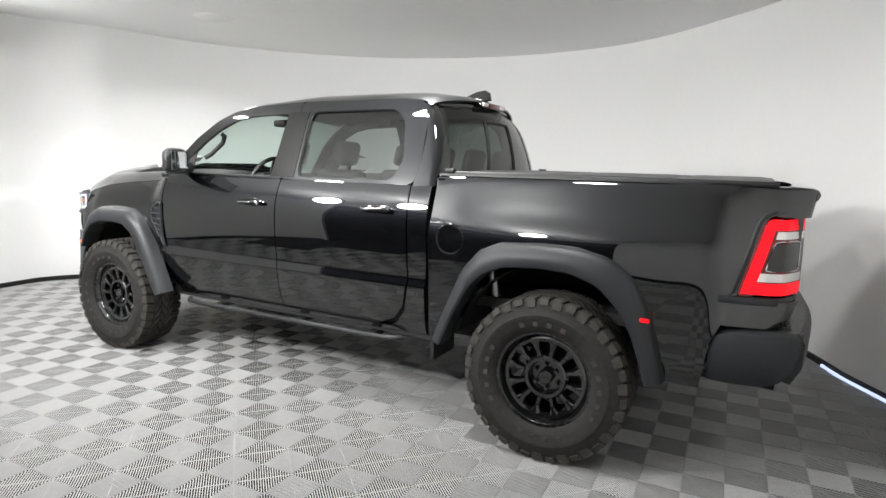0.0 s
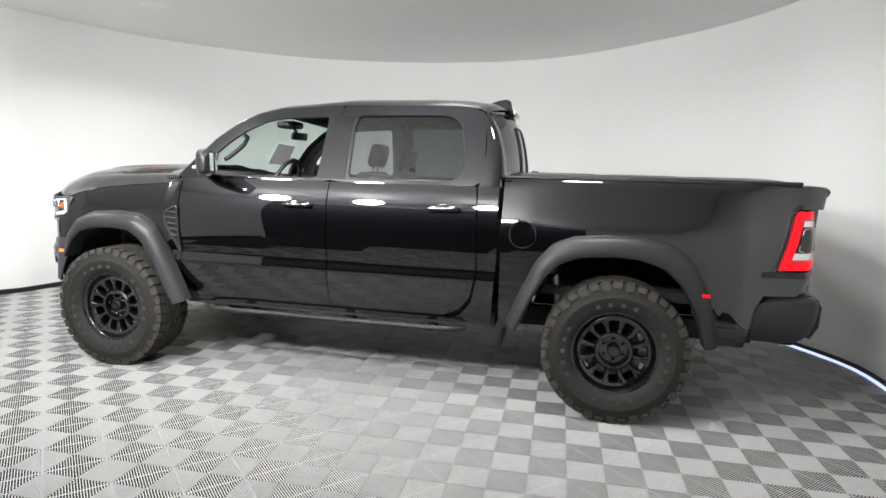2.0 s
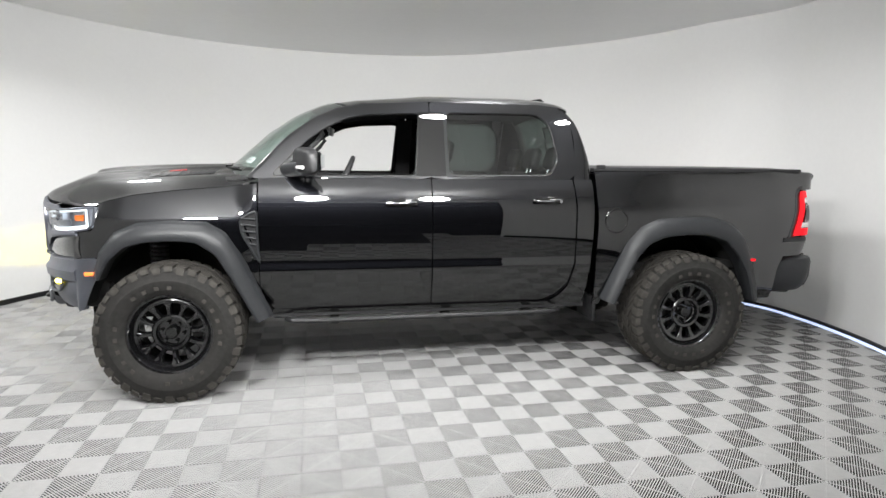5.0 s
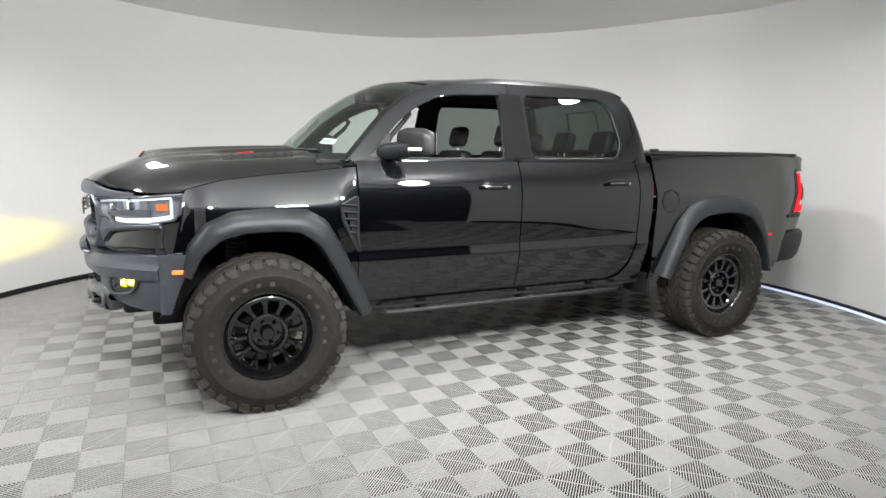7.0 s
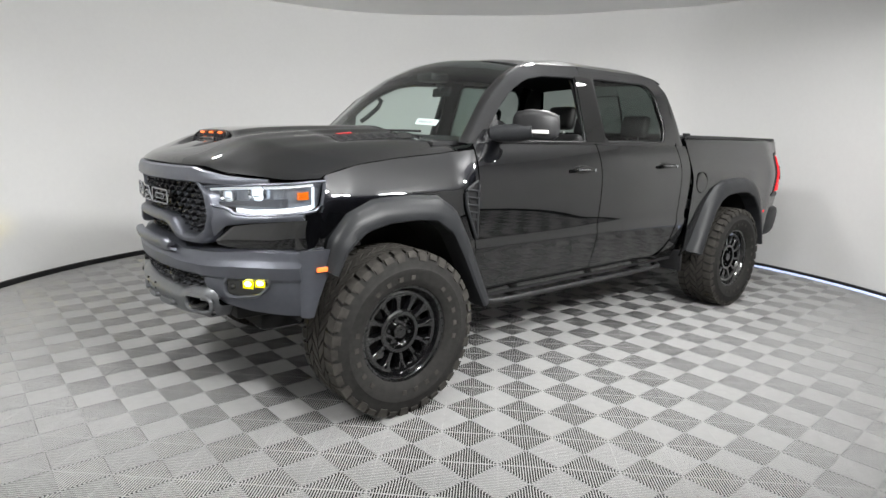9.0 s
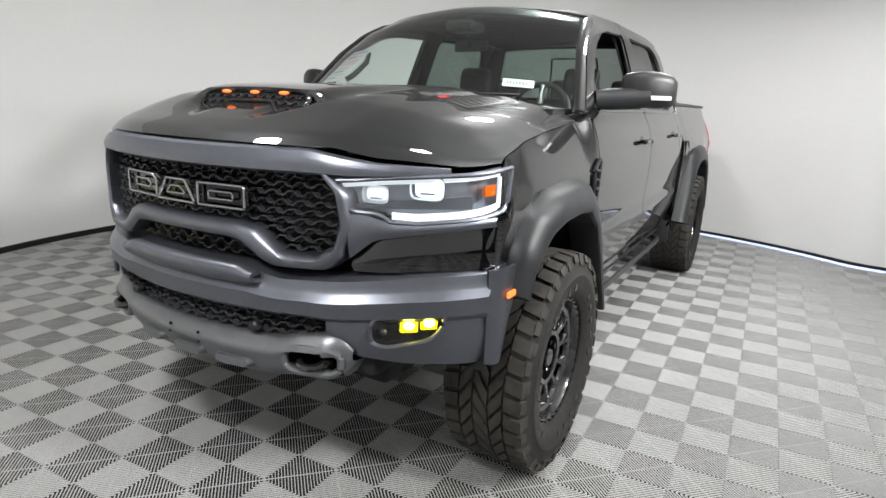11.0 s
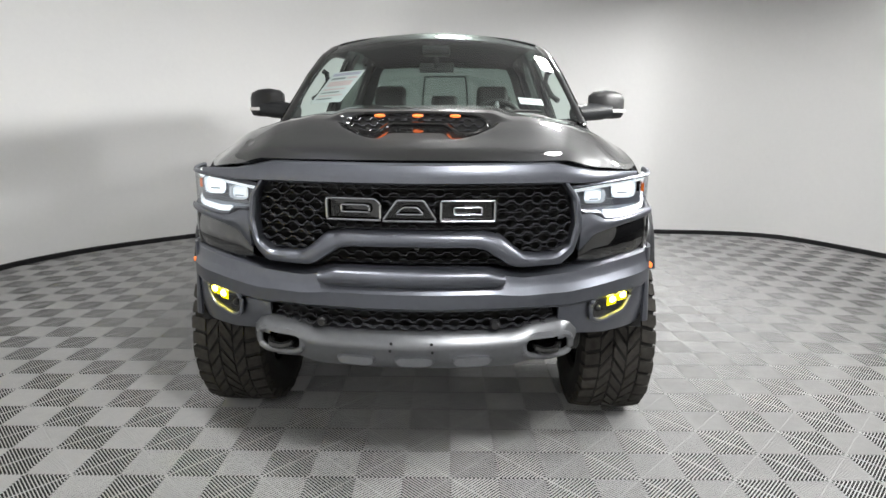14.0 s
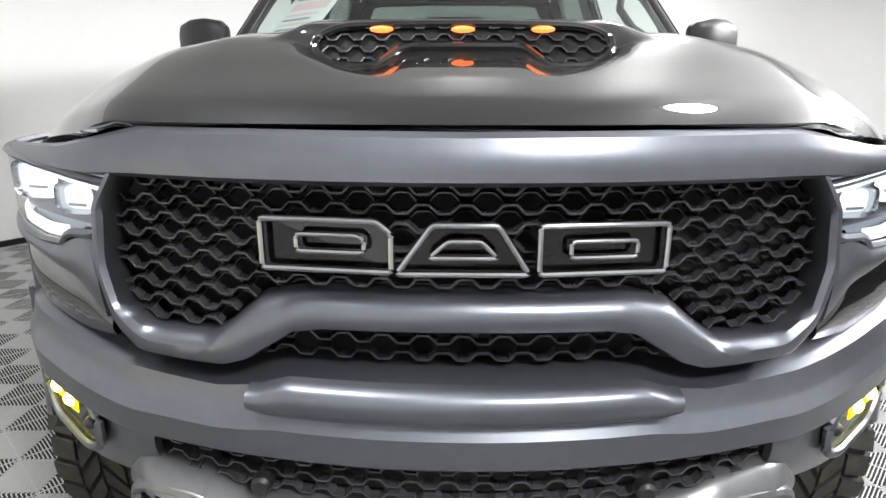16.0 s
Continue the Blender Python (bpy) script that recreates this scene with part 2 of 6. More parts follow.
def box(bm, x0, x1, y0, y1, z0, z1, bevel=0.0, m=None, seg=2):
    r = bmesh.ops.create_cube(bm, size=1)
    vs = r["verts"]
    for v in vs:
        v.co = Vector((x0 + (x1 - x0) * (v.co.x + 0.5), y0 + (y1 - y0) * (v.co.y + 0.5), z0 + (z1 - z0) * (v.co.z + 0.5)))
    if bevel > 0:
        es = list({e for v in vs for e in v.link_edges})
        r = bmesh.ops.bevel(bm, geom=es, offset=bevel, segments=seg, affect="EDGES", profile=0.5)
        vs = list({v for v in r["verts"]} | {v for v in vs if v.is_valid})
    if m is not None:
        bmesh.ops.transform(bm, matrix=m, verts=[v for v in vs if v.is_valid])
    return bm


def bx(*a, **k):
    return box(bmesh.new(), *a, **k)


def tube(bm, pts, r, seg=10, cap=True):
    pts = [Vector(p) for p in pts]
    rows = []
    up = Vector((0, 0, 1))
    for i, p in enumerate(pts):
        d = (pts[min(i + 1, len(pts) - 1)] - pts[max(i - 1, 0)]).normalized()
        a = d.cross(up if abs(d.dot(up)) < 0.95 else Vector((1, 0, 0))).normalized()
        b = d.cross(a)
        rr = r[i] if isinstance(r, (list, tuple)) else r
        rows.append([p + (a * math.cos(2 * math.pi * k / seg) + b * math.sin(2 * math.pi * k / seg)) * rr for k in range(seg)])
    vs = grid(bm, rows, close_v=True)
    if cap:
        bm.faces.new(vs[0])
        bm.faces.new(vs[-1])
    return bm


def revolve(bm, prof, n, m=None, arc=2 * math.pi):
    """prof: (radius, along the axle y)."""
    full = abs(arc - 2 * math.pi) < 1e-6
    rows = []
    for k in range(n if full else n + 1):
        a = arc * k / n
        rows.append([(m @ Vector((r * math.cos(a), y, r * math.sin(a)))) if m else Vector((r * math.cos(a), y, r * math.sin(a))) for r, y in prof])
    grid(bm, rows, close_u=full)
    return bm


def lerp(pts, x):
    """Smooth curve through (x, value) points."""
    if x <= pts[0][0]:
        return pts[0][1]
    if x >= pts[-1][0]:
        return pts[-1][1]
    for i in range(len(pts) - 1):
        if x <= pts[i + 1][0]:
            x0, y0 = pts[i]
            x1, y1 = pts[i + 1]
            m0 = (y1 - pts[i - 1][1]) / (x1 - pts[i - 1][0]) if i > 0 else (y1 - y0) / (x1 - x0)
            m1 = (pts[i + 2][1] - y0) / (pts[i + 2][0] - x0) if i + 2 < len(pts) else (y1 - y0) / (x1 - x0)
            h = x1 - x0
            t = (x - x0) / h
            return (2 * t ** 3 - 3 * t * t + 1) * y0 + (t ** 3 - 2 * t * t + t) * h * m0 + (3 * t * t - 2 * t ** 3) * y1 + (t ** 3 - t * t) * h * m1


def line(pts, x):
    """Straight pieces through (x, value) points."""
    if x <= pts[0][0]:
        return pts[0][1]
    for (x0, y0), (x1, y1) in zip(pts, pts[1:]):
        if x <= x1:
            return y0 + (y1 - y0) * (x - x0) / (x1 - x0)
    return pts[-1][1]


def smooth(a, b, x):
    t = min(1.0, max(0.0, (x - a) / (b - a)))
    return t * t * (3 - 2 * t)


def resample(pts, n, closed=False):
    pts = [Vector(p) for p in pts]
    if closed:
        pts = pts + [pts[0]]
    acc = [0.0]
    for a, b in zip(pts, pts[1:]):
        acc.append(acc[-1] + (b - a).length)
    out = []
    m = n if closed else n - 1
    for k in range(n):
        d = acc[-1] * k / m
        for i in range(len(pts) - 1):
            if d <= acc[i + 1] + 1e-9:
                t = (d - acc[i]) / max(1e-9, acc[i + 1] - acc[i])
                out.append(pts[i].lerp(pts[i + 1], t))
                break
    return out


def rounded(pts, r, seg=4):
    """A closed outline with its corners rounded."""
    out = []
    n = len(pts)
    for i in range(n):
        p, a, b = Vector(pts[i]), Vector(pts[i - 1]), Vector(pts[(i + 1) % n])
        ra = min(r, (a - p).length * 0.45)
        rb = min(r, (b - p).length * 0.45)
        s, e = p + (a - p).normalized() * ra, p + (b - p).normalized() * rb
        for k in range(seg + 1):
            t = k / seg
            out.append(s * (1 - t) ** 2 + p * 2 * t * (1 - t) + e * t * t)
    return out


def inside(poly, y, z):
    c = False
    for (y0, z0), (y1, z1) in zip(poly, poly[1:] + poly[:1]):
        if (z0 > z) != (z1 > z) and y < (y1 - y0) * (z - z0) / (z1 - z0) + y0:
            c = not c
    return c


def both(fn):
    for s in (-1, 1):
        fn(s)


# ---- room ----
def wall_radius(deg):
    """The round wall is wider on its open side, where it gives way to the dark hall."""
    d = deg % 360.0
    return R_WALL - 0.24 * smooth(4, 20, d) * smooth(75, 45, d) + 0.37 * smooth(171, 182, d) * smooth(325, 303, d) + 0.75 * smooth(200, 217, d) * smooth(325, 303, d)


def wall_point(deg, z, off=0.0):
    r = wall_radius(deg) + off
    a = radians(deg)
    return ROOM + Vector((r * math.cos(a), r * math.sin(a), z))


OPEN_A, OPEN_B = 243.5, 291.0    # the opening to the dark hall, degrees
OPEN_H = 2.9


def build_room():
    bm = bmesh.new()
    degs = [OPEN_B + (360 - (OPEN_B - OPEN_A)) * k / 150 for k in range(151)]
    rows = [[wall_point(d, z, o) for o, z in ((0.15, 0), (0, 0), (0, H_WALL + 0.02), (0.15, H_WALL + 0.02))] for d in degs]
    vs = grid(bm, rows, close_v=True)
    bm.faces.new(vs[0])
    bm.faces.new(vs[-1])
    wall = link("wall_round", bm, M_WALL, label="white painted round studio wall with a wide opening", angle=20)
    tagged(wall, category="wall", kind="structure")
    bm = bmesh.new()
    degs = [OPEN_A + (OPEN_B - OPEN_A) * k / 20 for k in range(21)]
    vs = grid(bm, [[wall_point(d, z, o) for o, z in ((0.15, OPEN_H), (0, OPEN_H), (0, H_WALL + 0.02), (0.15, H_WALL + 0.02))] for d in degs], close_v=True)
    bm.faces.new(vs[0])
    bm.faces.new(vs[-1])
    tagged(link("wall_lintel", bm, M_WALL, label="white painted wall strip over the studio opening", angle=20), category="wall", kind="structure")
    # baseboard and light strip
    bm = bmesh.new()
    degs = [OPEN_B + 0.5 + (359 - (OPEN_B - OPEN_A)) * k / 150 for k in range(151)]
    vs = grid(bm, [[wall_point(d, z, o) for o, z in ((0.004, 0), (-0.018, 0), (-0.018, 0.05), (0.004, 0.055))] for d in degs], close_v=True)
    tagged(link("baseboard", bm, M_BASE, label="thin black rubber baseboard round the wall", angle=20), category="baseboard", kind="structure")
    bm = bmesh.new()
    degs = [320 + 62 * k / 80 for k in range(81)]
    vs = grid(bm, [[wall_point(d, z, o) for o, z in ((-0.018, 0.002), (-0.032, 0.002), (-0.032, 0.020), (-0.018, 0.022))] for d in degs], close_v=True)
    bm.faces.new(vs[0])
    bm.faces.new(vs[-1])
    tagged(link("led_strip", bm, M_LED, label="cool blue-white light strip along the wall foot", angle=20), category="light strip")
    # ceiling
    bm = bmesh.new()
    ring = [360.0 * k / 120 for k in range(120)]
    lo = [bm.verts.new(wall_point(d, H_WALL, 0.05)) for d in ring]
    hi = [bm.verts.new(wall_point(d, H_WALL + 0.12, 0.05)) for d in ring]
    bm.faces.new(lo)
    bm.faces.new(hi)
    for k in range(120):
        bm.faces.new([lo[k], lo[(k + 1) % 120], hi[(k + 1) % 120], hi[k]])
    tagged(link("ceiling", bm, M_CEIL, label="plain matt white studio ceiling", angle=20), category="ceiling", kind="structure")
    # unseen dark hall behind the opening, there for the truck's dark reflections
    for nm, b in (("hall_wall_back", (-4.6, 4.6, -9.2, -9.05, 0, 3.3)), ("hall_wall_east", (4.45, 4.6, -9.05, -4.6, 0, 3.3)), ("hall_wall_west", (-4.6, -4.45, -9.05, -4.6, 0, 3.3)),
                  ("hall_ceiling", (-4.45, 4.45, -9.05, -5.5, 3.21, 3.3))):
        tagged(link(nm, bx(*b), M_HALL, label="near-black unseen wall standing in for the unlit hall" if "wall" in nm else "near-black unseen ceiling standing in for the unlit hall"), category="wall" if "wall" in nm else "ceiling", kind="structure")
    # studio lamps: flush added fill in the ceiling, tilted ones on short stems
    first = {}
    for place, aim, watts in LAMPS:
        key = aim is None
        if key in first:
            copy_thing(first[key], lamp_pose(place, aim))
            continue
        lamp = tagged(new("flush_fill_light" if key else "studio_lamp"), "round white flush fill light, added out of view" if key else "round white studio lamp on a short ceiling stem, switched on",
                      "ceiling light" if key else "studio lamp", "studio ceiling lights" if key else "studio lamps over the opening")
        bm = bmesh.new()
        rad = 0.19 if key else 0.21
        revolve(bm, [(rad, 0.0), (rad + 0.030, 0.0), (rad + 0.035, 0.02), (rad + 0.035, 0.06), (rad, 0.06), (rad, 0.0)], 48, pose(0, 0, 0, 90))
        part("frame", bm, M_ALU, lamp)
        bm = bmesh.new()
        bmesh.ops.create_cone(bm, cap_ends=True, segments=48, radius1=rad - 0.001, radius2=rad - 0.001, depth=0.006, matrix=pose(0, 0, 0.012))
        part("diffuser", bm, M_LAMP, lamp, "glowing white diffuser")
        lamp.matrix_basis = lamp_pose(place, aim)
        first[key] = lamp
        if not key:
            up = lamp_pose(place, aim).inverted() @ Vector((place[0], place[1], H_WALL + 0.01))
            bm = bmesh.new()
            tube(bm, [(0, 0, 0.05), up], 0.02, 10)
            part("stem", bm, M_ALU, lamp)


def build_fill_panels():
    # ceiling-coloured plates that mark the added fill, too thin to stand out
    for (px, py), watts in FILL_PANELS:
        fill_panel = tagged(new("fill_panel"), "thin ceiling-white plate over an added fill light", "ceiling light")
        bm = bmesh.new()
        revolve(bm, [(0.0, -0.004), (0.205, -0.004), (0.212, -0.002), (0.214, 0.002)], 48, pose(0, 0, 0, 90))
        part("plate", bm, M_CEIL, fill_panel)
        fill_panel.matrix_basis = pose(px, py, H_WALL)


build_room()
build_fill_panels()

# ---- pickup truck ----
AX_F, AX_R, HUB_Z = -1.843, 1.843, 0.452
truck = tagged(new("pickup_truck"), "lifted black crew-cab pickup truck with satin grey wheel flares", "pickup truck")

DOOR = [(0.50, 0.850), (0.56, 0.888), (0.63, 0.915), (0.72, 0.938), (0.80, 0.953), (0.845, 0.960), (0.885, 0.951), (0.95, 0.957), (1.10, 0.967), (1.20, 0.968), (1.27, 0.962),
        (1.33, 0.948), (1.39, 0.927), (1.455, 0.894)]
BED = [(0.52, 0.930), (0.60, 0.958), (0.75, 0.970), (0.90, 0.978), (1.10, 0.988), (1.18, 0.987), (1.21, 0.983), (1.235, 0.977), (1.26, 0.969), (1.30, 0.954), (1.36, 0.932), (1.43, 0.906), (1.49, 0.884), (1.512, 0.874), (1.52, 0.862)]
FEND = [(0.52, 0.925), (0.70, 0.958), (0.90, 0.970), (1.10, 0.978), (1.17, 0.976), (1.19, 0.973), (1.205, 0.967), (1.25, 0.947), (1.30, 0.924), (1.35, 0.899), (1.40, 0.870), (1.43, 0.850)]


def door_y(z):
    return lerp(DOOR, z)


def cab_y(z):
    """Half width of the cab sides above the belt line."""
    return 0.892 - (z - 1.455) * 0.375 - max(0.0, z - 1.88) * 0.30


def cab_end(z):
    """x of the cab's rear edge."""
    return lerp([(1.452, 1.096), (1.60, 1.080), (1.75, 1.045), (1.87, 0.998), (1.95, 0.940)], z)


# outer arch lines of the wheel openings, as (x, z)
ARCH_F = [(-2.285, 0.845), (-2.245, 0.99), (-2.15, 1.112), (-2.01, 1.168), (-1.79, 1.180), (-1.60, 1.168), (-1.485, 1.10), (-1.395, 0.945), (-1.315, 0.765), (-1.215, 0.545)]
ARCH_F_IN = [(-2.235, 0.815), (-2.175, 0.935), (-2.075, 1.020), (-1.95, 1.052), (-1.79, 1.058), (-1.655, 1.045), (-1.545, 0.968), (-1.455, 0.815), (-1.375, 0.655), (-1.30, 0.515)]
ARCH_R = [(1.150, 0.575), (1.225, 0.76), (1.33, 1.00), (1.43, 1.115), (1.555, 1.172), (1.79, 1.188), (1.98, 1.184), (2.15, 1.145), (2.270, 1.055), (2.360, 0.885), (2.410, 0.70), (2.440, 0.540)]
ARCH_R_IN = [(1.225, 0.545), (1.305, 0.735), (1.40, 0.910), (1.485, 0.995), (1.60, 1.040), (1.79, 1.055), (1.96, 1.046), (2.10, 0.998), (2.205, 0.900), (2.280, 0.775), (2.325, 0.65), (2.360, 0.530)]


def arch_low(arch, x, floor_z):
    """The lowest z of a panel over a wheel opening."""
    if x <= arch[0][0] or x >= arch[-1][0]:
        return floor_z
    return max(floor_z, line(arch, x) - 0.035)


def panel(name, s, x0, x1, low, high, wid, nx, nz, label="", mat=M_PAINT, parent=truck, thick=0.018):
    """A side panel: x0(v), x1(v) are its ends, low(x), high(x) its edges, wid(x, z) its half width."""
    def fn(u, v):
        xm0, xm1 = x0(v), x1(v)
        x = xm0 + (xm1 - xm0) * u
        z = low(x) + (high(x) - low(x)) * v
        return (x, s * wid(x, z), z)
    bm = sheet(fn, nx, nz)
    bmesh.ops.recalc_face_normals(bm, faces=bm.faces)
    c = sum((f.normal.y for f in bm.faces), 0.0)
    if c * s < 0:
        bmesh.ops.reverse_faces(bm, faces=bm.faces)
    bmesh.ops.solidify(bm, geom=list(bm.faces), thickness=thick)
    return part(name, bm, mat, parent, label)


def hood_seam_z(x):
    return line([(-2.40, 1.262), (-2.26, 1.286), (-2.05, 1.338), (-1.8, 1.368), (-1.5, 1.392), (-1.22, 1.425)], x)


def fend_y(x, z):
    if x < -2.24:
        return min(lerp(FEND, z) - 0.012, line([(-2.42, 0.925), (-2.40, 0.938), (-2.36, 0.955), (-2.30, 0.964), (-2.24, 0.968)], x) - smooth(1.12, 1.28, z) * 0.03)
    return lerp(FEND, z) - smooth(-2.1, -2.24, x) * 0.012 - smooth(-1.45, -1.29, x) * (lerp(FEND, z) - door_y(z))


def build_sides(s):
    # front fender
    panel("front_fender", s, lambda v: -2.405, lambda v: -1.288, lambda x: arch_low(ARCH_F, x, 0.53) if x > -2.285 else 0.945, lambda x: line([(-2.41, 1.100), (-2.272, 1.122), (-2.268, 1.15), (-2.250, 1.270), (-2.24, 1.290)], x) if x < -2.24 else hood_seam_z(x), fend_y, 90, 18, "gloss black front fender")
    # doors
    fd0 = lambda v: line([(0, -1.20), (0.10, -1.27), (0.22, -1.283), (1, -1.278)], v)
    fd1 = lambda v: line([(0, -0.125), (1, -0.128)], v)
    door = panel("front_door", s, fd0, fd1, lambda x: 0.565, lambda x: 1.452, lambda x, z: door_y(z), 26, 40)
    rd0 = lambda v: line([(0, -0.117), (1, -0.120)], v)
    rd1 = lambda v: line([(0, 0.70), (0.06, 0.82), (0.16, 0.895), (0.35, 0.935), (0.8, 0.928), (1, 0.915)], v)
    rear = panel("rear_door", s, rd0, rd1, lambda x: 0.565, lambda x: 1.452, lambda x, z: door_y(z), 24, 40)
    # cab rear quarter between door and bed
    panel("cab_corner", s, lambda v: line([(0, 0.715), (0.06, 0.832), (0.16, 0.905), (0.35, 0.945), (0.8, 0.938), (1, 0.925)], v), lambda v: line([(0, 1.035), (0.5, 1.070), (1, 1.066)], v),
          lambda x: 0.53, lambda x: 1.452, lambda x, z: door_y(z), 8, 40, "gloss black cab corner panel")
    # rocker sill
    bm = sheet(lambda u, v: (-1.215 + 2.05 * u, s * lerp([(0, 0.78), (0.35, 0.840), (0.7, 0.872), (1, 0.886)], v), 0.47 + 0.09 * v), 20, 6, 0.012)
    part("rocker_sill", bm, M_PAINT, truck)
    # running board
    bm = bmesh.new()
    pts = [(-1.13, s * 0.86, 0.482), (-1.08, s * 0.915, 0.480), (-0.9, s * 0.928, 0.480), (0.6, s * 0.928, 0.480), (0.80, s * 0.918, 0.480), (0.86, s * 0.86, 0.482)]
    tube(bm, resample(pts, 30), 0.017, 10)
    board = part("running_board", bm, M_PLASTIC, truck, "black tubular running board")
    for bxp in (-0.8, 0.0, 0.62):
        part("bracket", bx(bxp - 0.03, bxp + 0.03, min(s * 0.62, s * 0.93), max(s * 0.62, s * 0.93), 0.455, 0.485, 0.004), M_DARK, board)
    # handles
    for owner, hx, hz in ((door, -0.335, 1.287), (rear, 0.715, 1.300)):
        y = door_y(hz)
        bm = bmesh.new()
        bmesh.ops.create_uvsphere(bm, u_segments=24, v_segments=12, radius=1.0, matrix=Matrix.Translation((hx, s * (y - 0.004), hz - 0.004)) @ Matrix.Diagonal((0.118, 0.010, 0.036, 1)))
        part("handle_cup", bm, M_GLOSS, owner)
        bm = bx(hx - 0.108, hx + 0.108, -0.014, 0.014, -0.013, 0.015, 0.010, m=Matrix.Translation((0, s * (y + 0.026), hz)))
        part("handle", bm, M_GLOSS, owner, "gloss black pull handle")
        bm = bx(hx - 0.098, hx + 0.030, -0.003, 0.003, -0.004, 0.003, 0.002, m=Matrix.Translation((0, s * (y + 0.041), hz + 0.004)))
        part("handle_trim", bm, M_CHROME, owner, "thin bright handle strip")
        bm = bmesh.new()
        bmesh.ops.create_cone(bm, cap_ends=True, segments=20, radius1=0.011, radius2=0.011, depth=0.012, matrix=Matrix.Translation((hx + 0.082, s * (y + 0.037), hz)) @ pose(0, 0, 0, 90))
        part("handle_lock", bm, M_CHROME, owner)
    # belt moulding
    for owner, a, b in ((door, -1.20, -0.235), (rear, -0.02, 0.74)):
        bm = sheet(lambda u, v: (a + (b - a) * u, s * (0.894 + 0.006 * math.sin(math.pi * v) - 0.012 * v), 1.447 + 0.022 * v), 20, 4, 0.01)
        part("belt_moulding", bm, M_PLASTIC, owner)
    # upper window frames
    BLT = 1.452
    fwin = rounded([(-1.205, 1.470), (-0.975, 1.700), (-0.845, 1.795), (-0.69, 1.868), (-0.54, 1.896), (-0.190, 1.912), (-0.225, 1.470)], 0.025, 3)
    fout = [(-1.335, BLT), (-1.065, 1.735), (-0.90, 1.856), (-0.74, 1.934), (-0.55, 1.972), (-0.112, 1.996), (-0.122, BLT)]
    rwin = rounded([(0.004, 1.474), (0.004, 1.922), (0.690, 1.928), (0.785, 1.850), (0.828, 1.590), (0.762, 1.478)], 0.05, 4)
    rout = [(-0.118, BLT), (-0.108, 1.996), (0.72, 1.998), (0.88, 1.980), (0.945, 1.85), (0.955, 1.60), (0.93, BLT)]
    for nm, owner, inn, out in (("window_frame", door, fwin, fout), ("window_frame", rear, rwin, rout)):
        n = 72
        c = sum((Vector((p[0], p[1])) for p in inn), Vector((0, 0))) / len(inn)
        a = resample([(p[0], p[1], 0) for p in inn], n, True)
        # outline met by rays from the window's middle, so that both loops run in step
        b = []
        for p in a:
            d = (p.xy - c).normalized()
            best = None
            for q0, q1 in zip(out, out[1:] + out[:1]):
                e = Vector(q1) - Vector(q0)
                den = d.x * e.y - d.y * e.x
                if abs(den) < 1e-9:
                    continue
                w = Vector(q0) - c
                t = (w.x * e.y - w.y * e.x) / den
                k = (w.x * d.y - w.y * d.x) / den
                if t > 0 and -1e-6 <= k <= 1 + 1e-6 and (best is None or t < best):
                    best = t
            b.append(c + d * best)
        bm = bmesh.new()
        rows = []
        for p, q in zip(a, b):
            r = []
            for k, (t, o) in enumerate(((0, -0.022), (0, 0.0048), (0.12, 0.0052), (0.5, 0.0055), (1, 0.004))):
                x, z = p.x + (q.x - p.x) * t, p.y + (q.y - p.y) * t
                r.append((x, s * (cab_y(z) + o), z))
            rows.append(r)
        grid(bm, rows, close_u=True)
        part(nm, bm, M_PAINT, owner, angle=40)
        # rubber seal and pane
        bm = bmesh.new()
        tube(bm, [(p.x, s * (cab_y(p.y) - 0.008), p.y) for p in a] + [(a[0].x, s * (cab_y(a[0].y) - 0.008), a[0].y)], 0.007, 6, False)
        part("window_seal", bm, M_PLASTIC, owner)
        if owner is rear:
            bm = bmesh.new()
            vs = [bm.verts.new((p.x, s * (cab_y(p.y) - 0.016), p.y)) for p in a]
            bm.faces.new(vs)
            ob = part("window_pane", bm, M_TINT, owner, "dark tinted glass")
            ob.visible_shadow = False
    # B-pillar cover
    bm = sheet(lambda u, v: (-0.195 + 0.178 * u - 0.028 * (1 - v) * (1 - u), s * (cab_y(1.475 + 0.445 * v) + 0.0085), 1.475 + 0.445 * v), 4, 12, 0.004)
    part("pillar_cover", bm, M_GLOSS, door, "black pillar cover")
    # rear pillar and roof side
    def rp(u, v):
        z = 1.452 + 0.51 * v
        x0 = lerp([(0, 0.93), (0.3, 0.953), (0.75, 0.944), (1, 0.860)], v)
        return (x0 + (cab_end(z) - x0) * math.sin(u * math.pi / 2), s * (cab_y(z) - 0.085 * u ** 3 + 0.003), z)
    bm = sheet(rp, 8, 24, 0.012)
    part("rear_pillar", bm, M_PAINT, truck)
    # bed side
    panel("bed_side", s, lambda v: 1.098, lambda v: line([(0, 2.60), (0.25, 2.63), (0.40, 2.70), (0.52, 2.735), (0.86, 2.82), (0.90, 2.90), (1, 2.90)], v),
          lambda x: arch_low(ARCH_R, x, 0.53), lambda x: line([(1.09, 1.520), (2.6, 1.520), (2.9, 1.505)], x),
          lambda x, z: lerp(BED, z) - smooth(2.55, 2.95, x) * 0.045 - 0.003 * smooth(1.3, 1.09, x) + 0.012 * smooth(1.2, 1.7, x) * smooth(2.5, 2.1, x) * smooth(1.35, 1.15, z), 90, 30, "gloss black pickup bed side")
